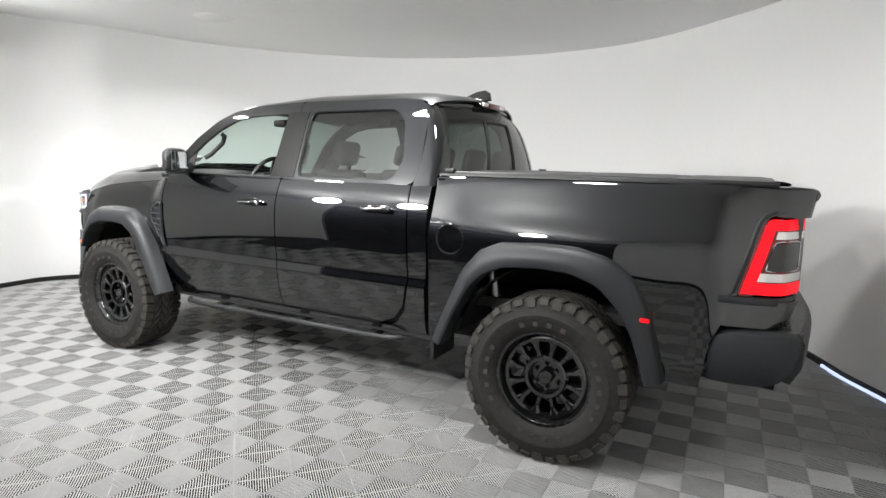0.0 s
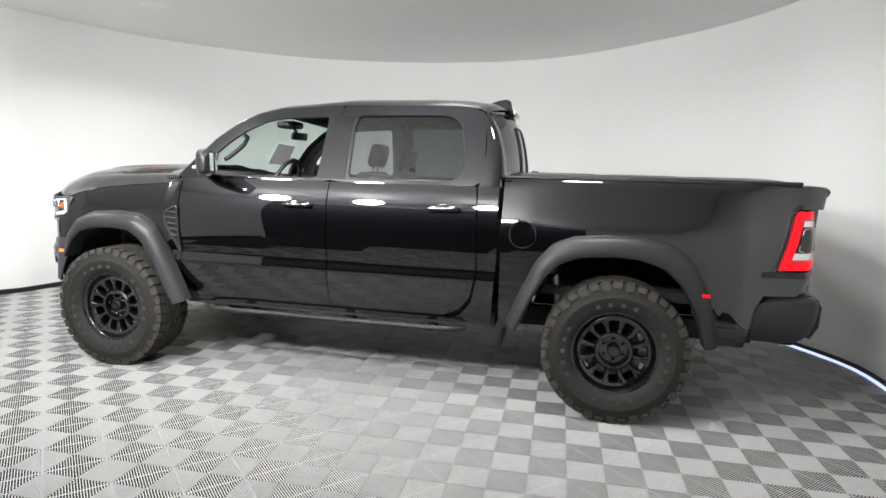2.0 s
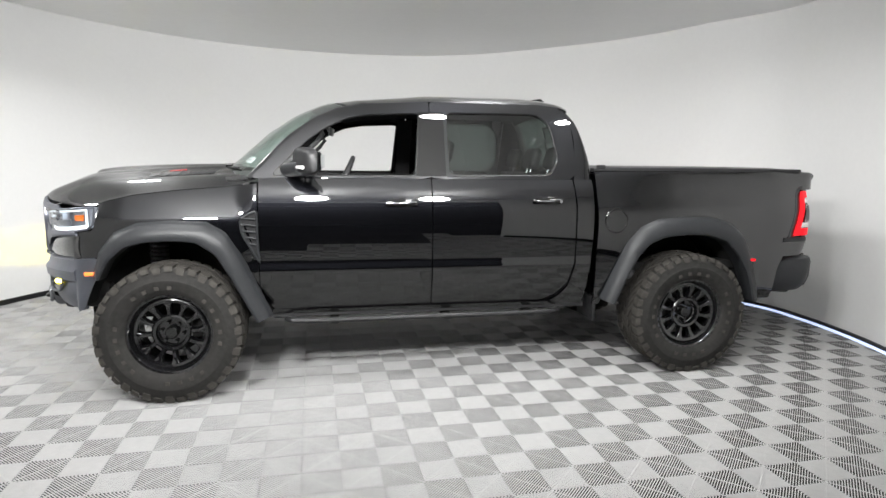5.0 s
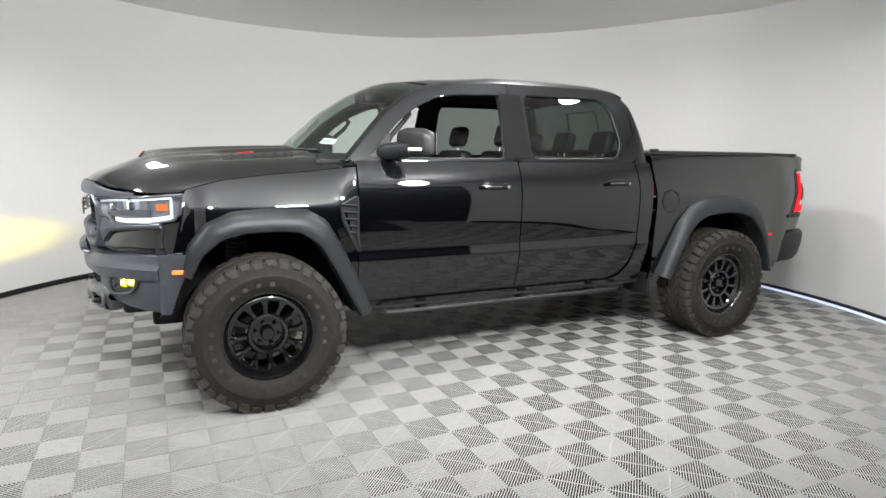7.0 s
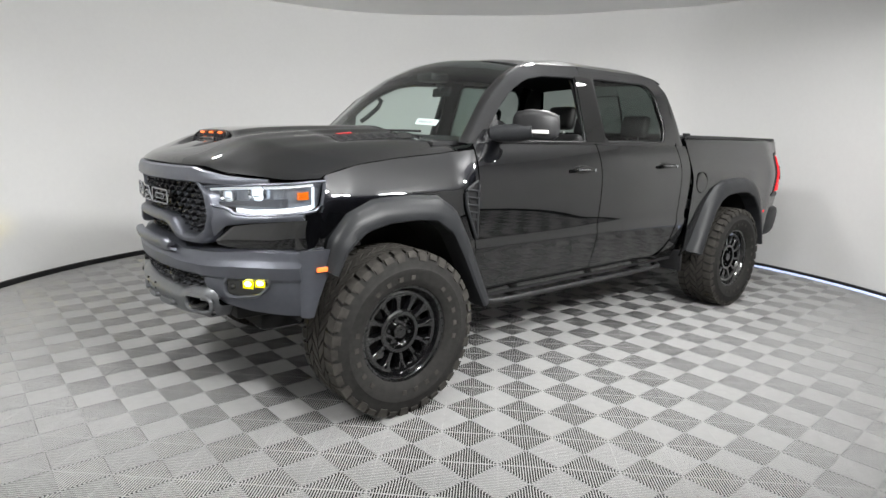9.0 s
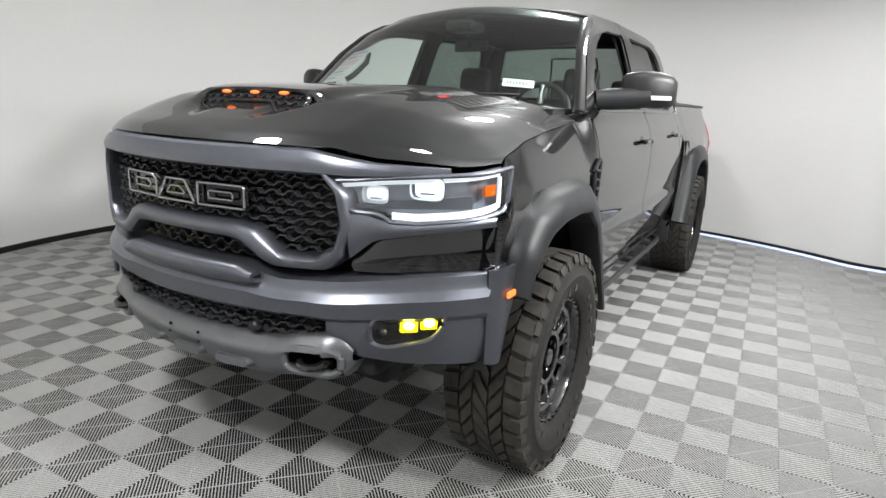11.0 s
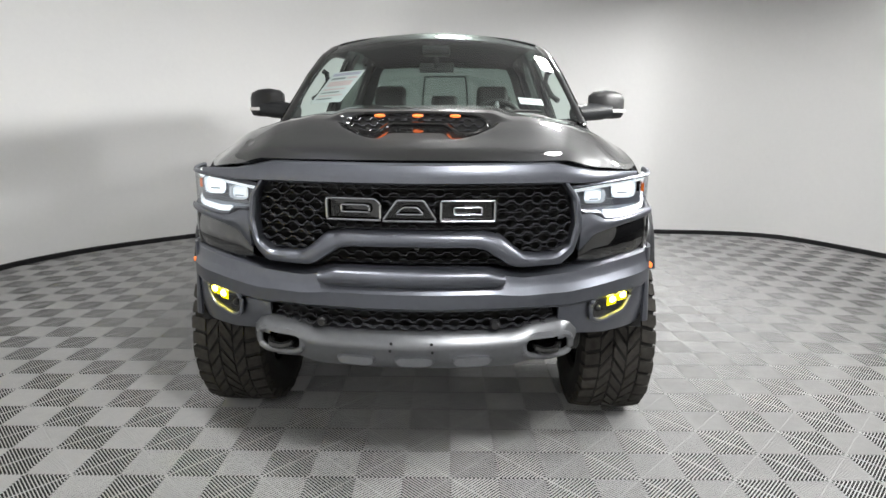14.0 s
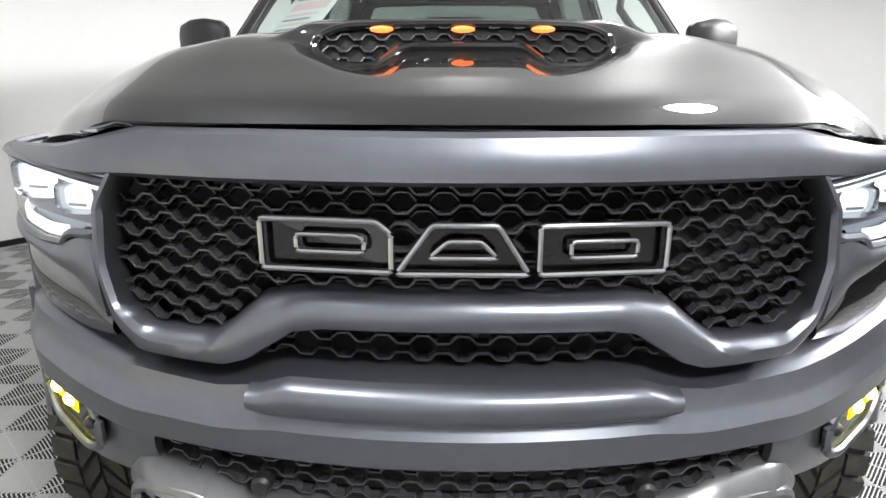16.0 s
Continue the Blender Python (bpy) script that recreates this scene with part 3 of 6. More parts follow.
    bm = sheet(lambda u, v: (1.098 + 1.76 * u, s * (lerp([(0, 0.870), (0.5, 0.860), (1, 0.80)], v) - 0.04 * smooth(0.7, 1.0, u)), 1.519 + 0.012 * math.sin(math.pi * min(1, v * 1.4)) - smooth(0.8, 1.0, u) * 0.014), 30, 6, 0.01)
    part("bed_rail_cap", bm, M_PLASTIC, truck)
    # fuel door
    bm = bmesh.new()
    revolve(bm, [(0.0, 0.004), (0.060, 0.004), (0.078, 0.002), (0.080, -0.004)], 40, Matrix.Translation((1.237, s * (lerp(BED, 1.158) - 0.006), 1.158)) @ Matrix.Diagonal((1, s, 1, 1)))
    if s < 0:
        fuel = part("fuel_door", bm, M_PAINT, truck, "round gloss black fuel door")
        bm = bmesh.new()
        revolve(bm, [(0.078, -0.002), (0.0795, 0.004), (0.083, 0.0065), (0.087, 0.0065), (0.0905, 0.004), (0.092, -0.002)], 48, Matrix.Translation((1.237, s * (lerp(BED, 1.158) - 0.004), 1.158)) @ Matrix.Diagonal((1, s, 1, 1)))
        part("fuel_door_ring", bm, M_GLOSS, fuel)
    else:
        bm.free()
    # flares
    for nm, out, inn in (("front_flare", ARCH_F, ARCH_F_IN), ("rear_flare", ARCH_R, ARCH_R_IN)):
        n = 44
        a = resample([(p[0], p[1], 0) for p in out], n)
        b = resample([(p[0], p[1], 0) for p in inn], n)
        rows = []
        for i, (p, q) in enumerate(zip(a, b)):
            r = []
            for t, y in ((-0.10, 0.955), (0.0, 0.990), (0.05, 1.012), (0.16, 1.032), (0.45, 1.056), (0.80, 1.066), (0.95, 1.062), (1.0, 1.050), (1.0, 0.93)):
                pull = 0.020 * smooth(0.35, 0.0, i / (n - 1)) if nm == "front_flare" else 0.0
                r.append((p.x + (q.x - p.x) * t, s * (y - pull), p.y + (q.y - p.y) * t))
            rows.append(r)
        bm = bmesh.new()
        vs = grid(bm, rows)
        bm.faces.new(vs[0])
        bm.faces.new(vs[-1])
        flare = part(nm, bm, M_FLARE, truck, "satin grey wheel arch flare", 28)
        if nm == "rear_flare":
            bm = bx(2.318, 2.366, -0.006, 0.006, 0.846, 0.866, 0.005, m=Matrix.Translation((0, s * 1.046, 0)))
            part("marker_lamp", bm, M_RED, flare, "small glowing red marker lamp")
    # amber marker at the front foot of the flare
    bm = bx(-2.330, -2.272, -0.006, 0.006, 0.842, 0.864, 0.005, m=Matrix.Translation((0, s * 1.000, 0)))
    part("front_marker", bm, M_AMBER_L, truck, "small glowing amber marker lamp")
    # wheel liners
    for cx in (AX_F, AX_R):
        bm = bmesh.new()
        rr = 0.56
        grid(bm, [[(cx + rr * math.cos(a) * (1.0 if cx < 0 else 1.02), s * y, max(0.60, 0.46 + rr * 1.08 * math.sin(a))) for y in (0.45, 0.955)] for a in [math.pi * k / 24 for k in range(25)]])
        bm.faces.new([bm.verts.new((cx + rr * math.cos(math.pi * k / 24), s * 0.45, max(0.60, 0.46 + rr * 1.08 * math.sin(math.pi * k / 24)))) for k in range(25)])
        part("wheel_liner", bm, M_LINER, truck)
    # shock absorber seen in the rear opening
    bm = bmesh.new()
    tube(bm, [(1.50, s * 0.80, 0.62), (1.42, s * 0.78, 0.98)], 0.034, 12)
    shock = part("shock_absorber", bm, M_STEEL, truck, "bright metal rear shock absorber")
    bm = bmesh.new()
    tube(bm, [(-1.92, s * 0.70, 0.62), (-1.97, s * 0.66, 1.00)], 0.045, 12)
    part("front_shock", bm, M_DARK, truck)
    bm = bmesh.new()
    tube(bm, [(-1.97 + 0.055 * math.cos(k * 0.7), s * (0.68 + 0.055 * math.sin(k * 0.7)), 0.78 + 0.0032 * k) for k in range(70)], 0.009, 6)
    part("coil_spring", bm, M_STEEL, truck)
    # fender vent
    vent_poly = [(-1.292, 1.245), (-1.395, 1.190), (-1.385, 1.095), (-1.275, 0.885), (-1.290, 0.98)]
    bm = bmesh.new()
    vs = [bm.verts.new((x, s * (fend_y(x, z) + 0.004), z)) for x, z in rounded(vent_poly, 0.02, 3)]
    f = bm.faces.new(vs)
    bmesh.ops.solidify(bm, geom=[f], thickness=0.006)
    vent = part("fender_vent", bm, M_PLASTIC, truck, "black fender air vent with a grey frame")
    loop = resample([(x, s * (fend_y(x, z) + 0.009), z) for x, z in [tuple(p) for p in rounded(vent_poly, 0.02, 3)]], 40, True)
    bm = bmesh.new()
    tube(bm, loop + [loop[0]], 0.009, 6, False)
    part("vent_frame", bm, M_FLARE, vent)
    for k in range(5):
        z = 1.185 - 0.042 * k
        x0 = line([(0.98, -1.335), (1.095, -1.385), (1.19, -1.39)], z)
        bm = bmesh.new()
        tube(bm, [(x0, s * (fend_y(x0, z) + 0.010), z + 0.012), (-1.298, s * (fend_y(-1.298, z) + 0.010), z)], 0.007, 6)
        part("vent_slat", bm, M_FLARE, vent)
    # door mirror
    bm = bmesh.new()
    prof = [((-1.005, 0.965, 1.560), (0.03, 0.030, 0.062)), ((-1.000, 0.99, 1.563), (0.050, 0.03, 0.080)), ((-0.980, 1.06, 1.566), (0.066, 0.03, 0.088)), ((-0.950, 1.13, 1.564), (0.062, 0.03, 0.086)), ((-0.925, 1.185, 1.558), (0.042, 0.03, 0.074)), ((-0.912, 1.205, 1.554), (0.020, 0.03, 0.052))]
    rows = []
    for (cx, cy, cz), (a, _, h) in prof:
        r = []
        for k in range(20):
            t = 2 * math.pi * k / 20
            cc, sn = math.cos(t), math.sin(t)
            r.append((cx + a * math.copysign(abs(cc) ** 0.6, cc), s * cy, cz + h * math.copysign(abs(sn) ** 0.55, sn)))
        rows.append(r)
    vs = grid(bm, rows, close_v=True)
    bm.faces.new(vs[0])
    bm.faces.new(vs[-1])
    mirror = part("door_mirror", bm, M_PLASTIC, truck, "satin black door mirror", 45)
    bm = bmesh.new()
    tube(bm, [(-1.10, s * 0.86, 1.508), (-1.06, s * 0.93, 1.514), (-1.01, s * 1.04, 1.524), (-0.99, s * 1.10, 1.53)], [0.046, 0.052, 0.054, 0.045], 16)
    part("mirror_arm", bm, M_FLARE, mirror)
    bm = sheet(lambda u, v: (line([(0, -0.944), (0.38, -0.908), (0.75, -0.882), (1, -0.874)], u), s * (0.990 + 0.190 * u), 1.500 + 0.125 * v), 4, 4, 0.004)
    part("mirror_pane", bm, M_MIRROR, mirror, "clear mirror glass")
    bm = bx(-0.012, 0.012, -0.100, 0.090, -0.011, 0.011, 0.006, m=Matrix.Translation((-1.016, s * 1.105, 1.526)) @ pose(0, 0, 0, 0, 0, -s * 22))
    part("turn_lamp", bm, M_CLEARLENS, mirror, "clear turn signal strip")
    bm = sheet(lambda u, v: (-1.212 + 0.175 * u, s * (cab_y(1.468 + 0.178 * u * v) - 0.004), 1.468 + 0.178 * u * v), 6, 6, 0.006)
    part("mirror_base", bm, M_PLASTIC, mirror)
    # tail lamp
    tl = [(2.728, 1.028), (2.812, 1.352), (2.842, 1.378), (2.970, 1.385), (2.985, 1.372), (2.985, 1.035), (2.970, 1.020), (2.740, 1.016)]
    def tail_y(x, z):
        return lerp(BED, z) - smooth(2.55, 2.95, x) * 0.045 - 0.35 * max(0.0, x - 2.84) ** 1.3 * 2.2 - 5.0 * max(0.0, x - 2.90) ** 1.5
    def tail_sheet(poly, off, mat, parent, nm, label="", n=16):
        xs = [p[0] for p in poly]
        zs = [p[1] for p in poly]
        z0, z1 = min(zs), max(zs)
        def ends(z):
            c = []
            for (x0, za), (x1, zb) in zip(poly, poly[1:] + poly[:1]):
                if (za - z) * (zb - z) <= 0 and za != zb:
                    c.append(x0 + (x1 - x0) * (z - za) / (zb - za))
            return (min(c), max(c)) if c else (xs[0], xs[0])
        def fn(u, v):
            z = z0 + 0.0005 + (z1 - z0 - 0.001) * v
            a, b = ends(z)
            x = a + (b - a) * u
            return (x, s * (tail_y(x, z) + off), z)
        return part(nm, sheet(fn, n, 16, 0.012), mat, parent, label, 40)
    lamp = tail_sheet(tl, 0.006, M_REDLENS, truck, "tail_lamp", "wraparound tail lamp with a glowing red loop")
    tail_sheet([(2.742, 1.028), (2.757, 1.084), (2.982, 1.084), (2.982, 1.028)], 0.012, M_RED, lamp, "light_bar", "glowing red lower bar")
    tail_sheet([(2.744, 1.040), (2.822, 1.345), (2.866, 1.345), (2.794, 1.040)], 0.0125, M_RED, lamp, "light_bar", "glowing red slanting bar")
    tail_sheet([(2.818, 1.324), (2.832, 1.368), (2.982, 1.374), (2.982, 1.324)], 0.012, M_RED, lamp, "light_bar", "glowing red upper bar")
    tail_sheet([(2.806, 1.090), (2.816, 1.130), (2.982, 1.130), (2.982, 1.090)], 0.012, M_CLEARLENS, lamp, "clear_lens", "clear lower lens")
    tail_sheet([(2.866, 1.284), (2.872, 1.318), (2.982, 1.318), (2.982, 1.284)], 0.012, M_CLEARLENS, lamp, "clear_lens", "clear upper lens")
    tail_sheet([(2.832, 1.142), (2.864, 1.270), (2.982, 1.272), (2.982, 1.142)], 0.016, M_GLOSS, lamp, "dark_insert", "gloss black insert")
    ring = rounded([(2.832, 1.140), (2.864, 1.272), (2.968, 1.274), (2.968, 1.140)], 0.018, 3)
    bm = bmesh.new()
    tube(bm, [(p.x, s * (tail_y(p.x, p.y) + 0.017), p.y) for p in ring + ring[:2]], 0.004, 6, False)
    part("insert_trim", bm, M_CHROME, lamp, "bright trim round the insert")
    # chamfered frame round the lamp
    path = [(2.650, 0.985), (2.700, 1.015), (2.745, 1.190), (2.785, 1.352), (2.812, 1.398), (2.850, 1.412), (2.975, 1.414)]
    inner = [(2.700, 1.016), (2.724, 1.030), (2.768, 1.195), (2.806, 1.350), (2.830, 1.382), (2.856, 1.390), (2.978, 1.390)]
    pa, pb = resample([(x, 0, z) for x, z in path], 24), resample([(x, 0, z) for x, z in inner], 24)
    bm = bmesh.new()
    grid(bm, [[Vector((p.x + (q.x - p.x) * t, s * (tail_y(p.x + (q.x - p.x) * t, p.z + (q.z - p.z) * t) + o), p.z + (q.z - p.z) * t)) for t, o in ((0, -0.010), (0.06, 0.004), (0.25, 0.008), (0.85, 0.005), (1.0, -0.006))] for p, q in zip(pa, pb)])
    part("lamp_frame", bm, M_FLARE, lamp, "", 25)
    bm = bmesh.new()
    grid(bm, [[(2.655 + 0.325 * u / 12, s * (tail_y(2.655 + 0.325 * u / 12, z) + o), z) for z, o in ((0.972, -0.008), (0.978, 0.005), (0.995, 0.008), (1.010, 0.004), (1.016, -0.004))] for u in range(13)])
    part("lamp_frame", bm, M_FLARE, lamp, "", 25)
    # panel under the tail lamp
    bm = sheet(lambda u, v: (line([(0, 2.675), (1, 2.705)], v) + u * (2.975 - 2.69), s * (tail_y(2.69 + 0.285 * u, 0.86 + 0.13 * v) - 0.002), 0.865 + 0.128 * v), 10, 6, 0.015)
    part("bed_corner", bm, M_PAINT, truck)
    # rear bumper end
    bm = bmesh.new()
    rows = []
    for k in range(17):
        x = 2.628 + 0.392 * math.sin(math.pi / 2 * k / 16)
        y = lerp([(2.62, 0.950), (2.70, 0.965), (2.80, 0.968), (2.90, 0.955), (2.97, 0.922), (3.02, 0.86)], x)
        zt = lerp([(2.62, 0.775), (2.655, 0.825), (2.70, 0.845), (2.95, 0.858), (3.02, 0.838)], x)
        zb = lerp([(2.60, 0.575), (2.80, 0.578), (2.90, 0.590), (2.96, 0.625), (3.02, 0.69)], x)
        rows.append([(x, s * yy, zz) for yy, zz in ((0.70, zt), (y - 0.035, zt), (y - 0.008, zt - 0.018), (y, zt - 0.05), (y - 0.004, (zt + zb) / 2), (y - 0.02, zb + 0.04), (y - 0.05, zb), (0.70, zb))])
    vs = grid(bm, rows, close_v=True)
    bm.faces.new(vs[0])
    bm.faces.new(vs[-1])
    part("bumper_end", bm, M_FLARE, truck, "satin grey rear bumper corner", 35)
    # mud flap
    part("mud_flap", bx(1.10, 1.125, min(s * 0.66, s * 0.94), max(s * 0.66, s * 0.94), 0.40, 0.58, 0.006), M_PLASTIC, truck)


both(build_sides)


# roof, glass, cab
ROOFLINE = [(-1.335, 1.452), (-1.065, 1.735), (-0.90, 1.856), (-0.74, 1.934), (-0.55, 1.972), (-0.112, 1.996), (0.72, 1.998), (0.88, 1.980), (0.935, 1.950)]




def build_cab():
    rail = resample([(x, 0, z) for x, z in ROOFLINE], 60)
    top = [p for p in rail if p.x > -0.72]
    def roof(u, v):
        k = u * (len(top) - 1)
        i = min(int(k), len(top) - 2)
        p = top[i].lerp(top[i + 1], k - i)
        w = 2 * v - 1
        e = cab_y(p.z) + 0.004
        crown = 0.058 + 0.028 * smooth(-0.62, 0.0, p.x) - 0.022 * smooth(0.5, 0.96, p.x)
        dz = crown * (1 - abs(w) ** 2.6) ** 0.75
        x = p.x - 0.13 * (1 - w * w) * smooth(-0.2, -0.72, p.x) + 0.105 * (1 - w * w) * smooth(0.35, 0.95, p.x)
        return (x, w * e, p.z + dz)
    part("roof", sheet(roof, 40, 36, 0.012), M_PAINT, truck, "gloss black cab roof")
    # windshield
    def wind(u, v, off=0.0):
        zz = line([(0, 1.462), (1, 1.958)], v)
        x = line([(1.452, -1.335), (1.735, -1.065), (1.856, -0.90), (1.934, -0.74), (1.972, -0.60)], zz) - 0.018
        w = 2 * u - 1
        e = cab_y(zz) - 0.040
        bow = (0.26 - 0.12 * v) * (1 - w * w)
        return (x - bow, w * e, zz + (0.028 + 0.030 * v) * (1 - w * w) + off)
    bm = sheet(wind, 30, 20)
    ob = part("windshield", bm, M_WIND, truck, "clear windshield glass")
    ob.visible_shadow = False
    # dark band at the top of the windshield
    bm = sheet(lambda u, v: Vector(wind(0.02 + 0.96 * u, 0.90 + 0.10 * v)) + Vector((0.006, 0, -0.003)), 30, 3)
    part("shade_band", bm, M_PLASTIC, ob)
    # A-pillars
    for s in (-1, 1):
        def pil(u, v):
            zz = line([(0, 1.45), (1, 1.972)], v)
            x = line([(1.452, -1.335), (1.735, -1.065), (1.856, -0.90), (1.934, -0.74), (1.972, -0.57)], zz)
            e = cab_y(zz)
            return (x + 0.012 - 0.034 * u - 0.018 * math.sin(math.pi * u), s * (e + 0.004 - 0.052 * u), zz + 0.006 * math.sin(math.pi * u))
        part("front_pillar", sheet(pil, 8, 24, 0.02), M_PAINT, truck)
        # body corner between hood, fender and front pillar
        def corner(u, v):
            x = -1.385 + 0.165 * u
            y = line([(-1.385, 0.890), (-1.30, 0.912), (-1.22, 0.897)], x) - 0.10 * v
            return (x, s * y, line([(-1.385, 1.404), (-1.30, 1.419), (-1.22, 1.452)], x) + 0.026 * math.sin(v * math.pi / 2))
        part("fender_corner", sheet(corner, 10, 6, 0.01), M_PAINT, truck)
    # cowl, wipers
    def cowl(u, v):
        w = 2 * u - 1
        a = Vector(wind(0.01 + 0.98 * u, 0.0))
        return (a.x + 0.03 - 0.12 * v - 0.02, w * 0.80, 1.462 + 0.040 * (1 - w * w) - 0.030 * v)
    c = part("cowl", sheet(cowl, 24, 4, 0.01), M_PLASTIC, truck)
    for y0, y1 in ((0.62, 0.02), (0.02, -0.62)):
        bm = bmesh.new()
        pts = []
        for k in range(12):
            y = y0 + (y1 - y0) * k / 11
            u = (y / 0.85 + 1) / 2
            v = 0.03 + 0.05 * k / 11
            p = Vector(wind(u, v))
            pts.append((p.x - 0.020, p.y, p.z - 0.002))
        tube(bm, pts, 0.008, 6)
        part("wiper", bm, M_PLASTIC, c)
    # rear window wall
    def back(u, v):
        w = 2 * u - 1
        z = 1.452 + 0.51 * v
        e = cab_y(z) - 0.082
        return (cab_end(z) + (0.055 + 0.035 * v) * (1 - w * w), w * e, z + 0.03 * v * v * (1 - w * w))
    bm = bmesh.new()
    rows = []
    for u0, v0, u1, v1 in ((0, 0, 1, 0.07), (0, 0.94, 1, 1), (0, 0.07, 0.025, 0.94), (0.975, 0.07, 1, 0.94)):
        grid(bm, [[back(u0 + (u1 - u0) * i / 16, v0 + (v1 - v0) * j / 6) for j in range(7)] for i in range(17)])
    bmesh.ops.remove_doubles(bm, verts=bm.verts, dist=1e-4)
    part("cab_back", bm, M_PAINT, truck)
    rw = []
    for a, b, mat, nm in ((0.025, 0.345, M_TINT, "rear_pane"), (0.345, 0.655, M_TINT, "slider_pane"), (0.655, 0.975, M_TINT, "rear_pane")):
        bm = sheet(lambda u, v: Vector(back(a + (b - a) * u, 0.07 + 0.87 * v)) + Vector((-0.004, 0, 0)), 8, 8)
        ob = part(nm, bm, mat, truck, "dark tinted rear glass")
        ob.visible_shadow = False
    for u in (0.350, 0.650):
        bm = bmesh.new()
        tube(bm, [Vector(back(u, 0.10 + 0.70 * v / 8)) for v in range(9)], 0.009, 8)
        part("slider_frame", bm, M_PLASTIC, truck)
    bm = bmesh.new()
    tube(bm, [Vector(back(0.35 + 0.30 * k / 8, 0.80)) for k in range(9)], 0.007, 8)
    part("slider_frame", bm, M_PLASTIC, truck)
    # high brake lamp, roof fin
    bm = bx(0.955, 1.060, -0.20, 0.20, 1.975, 2.018, 0.012)
    hb = part("high_brake_lamp", bm, M_GLOSS, truck, "high brake lamp with clear cargo lights")
    for y in (-0.15, 0.15):
        part("cargo_lens", bx(1.050, 1.068, y - 0.045, y + 0.045, 1.984, 2.010, 0.004), M_CLEARLENS, hb)
    part("brake_lens", bx(1.050, 1.066, -0.09, 0.09, 1.984, 2.010, 0.004), M_REDLENS, hb)
    bm = bmesh.new()
    prof = [(0.60, 0.0, 0.004), (0.68, 0.026, 0.020), (0.76, 0.058, 0.026), (0.83, 0.068, 0.027), (0.86, 0.050, 0.024), (0.87, 0.0, 0.020)]
    rows = [[(x + 0.15, w * k + 0.03, 2.048 + (0 if abs(k) == 1 else h) - (0.006 if abs(k) == 1 else 0)) for k in (-1, -0.55, 0.55, 1)] for x, h, w in prof]
    vs = grid(bm, rows)
    bmesh.ops.remove_doubles(bm, verts=bm.verts, dist=1e-5)
    part("roof_antenna", bm, M_GLOSS, truck, "gloss black shark fin antenna")
    # firewall, floor and headliner close the cab
    part("cab_floor", bx(-1.30, 1.06, -0.86, 0.86, 0.50, 0.60), M_DASH, truck)
    def liner(u, v):
        p = Vector(roof(u, 0.02 + 0.96 * v))
        return (p.x, p.y * 0.985, p.z - 0.045)
    part("headliner", sheet(liner, 20, 16), M_CLOTH, truck)
    for s in (-1, 1):
        bm = sheet(lambda u, v: (-1.26 + 2.30 * u, s * (door_y(0.58 + 0.87 * v) - 0.055 - 0.03 * math.sin(3.0 * v)), 0.58 + 0.87 * v), 16, 8, 0.01)
        part("door_lining", bm, M_DASH, truck)
        bm = bmesh.new()
        tube(bm, [(-1.02, s * 0.772, 1.585), (-0.99, s * 0.735, 1.615), (-0.90, s * 0.70, 1.70), (-0.86, s * 0.715, 1.755), (-0.875, s * 0.735, 1.77)], 0.017, 8)
        part("grab_handle", bm, M_DASH, truck)
        bm = sheet(lambda u, v: (-0.185 + 0.13 * u, s * (cab_y(1.45 + 0.5 * v) - 0.045), 1.45 + 0.5 * v), 3, 6, 0.012)
        part("pillar_lining", bm, M_CLOTH, truck)
        bm = sheet(lambda u, v: (0.84 + (cab_end(1.45 + 0.5 * v) - 0.87) * u, s * (cab_y(1.45 + 0.5 * v) - 0.05 - 0.06 * u * u), 1.45 + 0.5 * v), 4, 6, 0.012)
        part("pillar_lining", bm, M_CLOTH, truck)


build_cab()


def seat(cx, cy, wide, back_h, head=True, n_head=1):
    bm = box(bmesh.new(), cx - 0.26, cx + 0.26, cy - wide / 2, cy + wide / 2, 0.80, 0.98, 0.05, seg=3)
    base = part("seat", bm, M_LEATHER, truck, "black leather seat cushion")
    m = Matrix.Translation((cx + 0.27, cy, 0.94)) @ pose(0, 0, 0, 0, 14, 0)
    part("backrest", box(bmesh.new(), -0.06, 0.07, -wide / 2, wide / 2, 0, back_h, 0.05, m, 3), M_LEATHER, base)
    for k in range(n_head):
        y = 0 if n_head == 1 else (-0.5 + k / (n_head - 1)) * wide * 0.72
        part("headrest", box(bmesh.new(), -0.045, 0.045, y - 0.125, y + 0.125, back_h + 0.035, back_h + 0.215, 0.042, m, 3), M_LEATHER, base)
        bm = bmesh.new()
        for q in (-0.05, 0.05):
            tube(bm, [m @ Vector((0, y + q, back_h - 0.05)), m @ Vector((0, y + q, back_h + 0.06))], 0.008, 6)
        part("headrest_post", bm, M_STEEL, base)


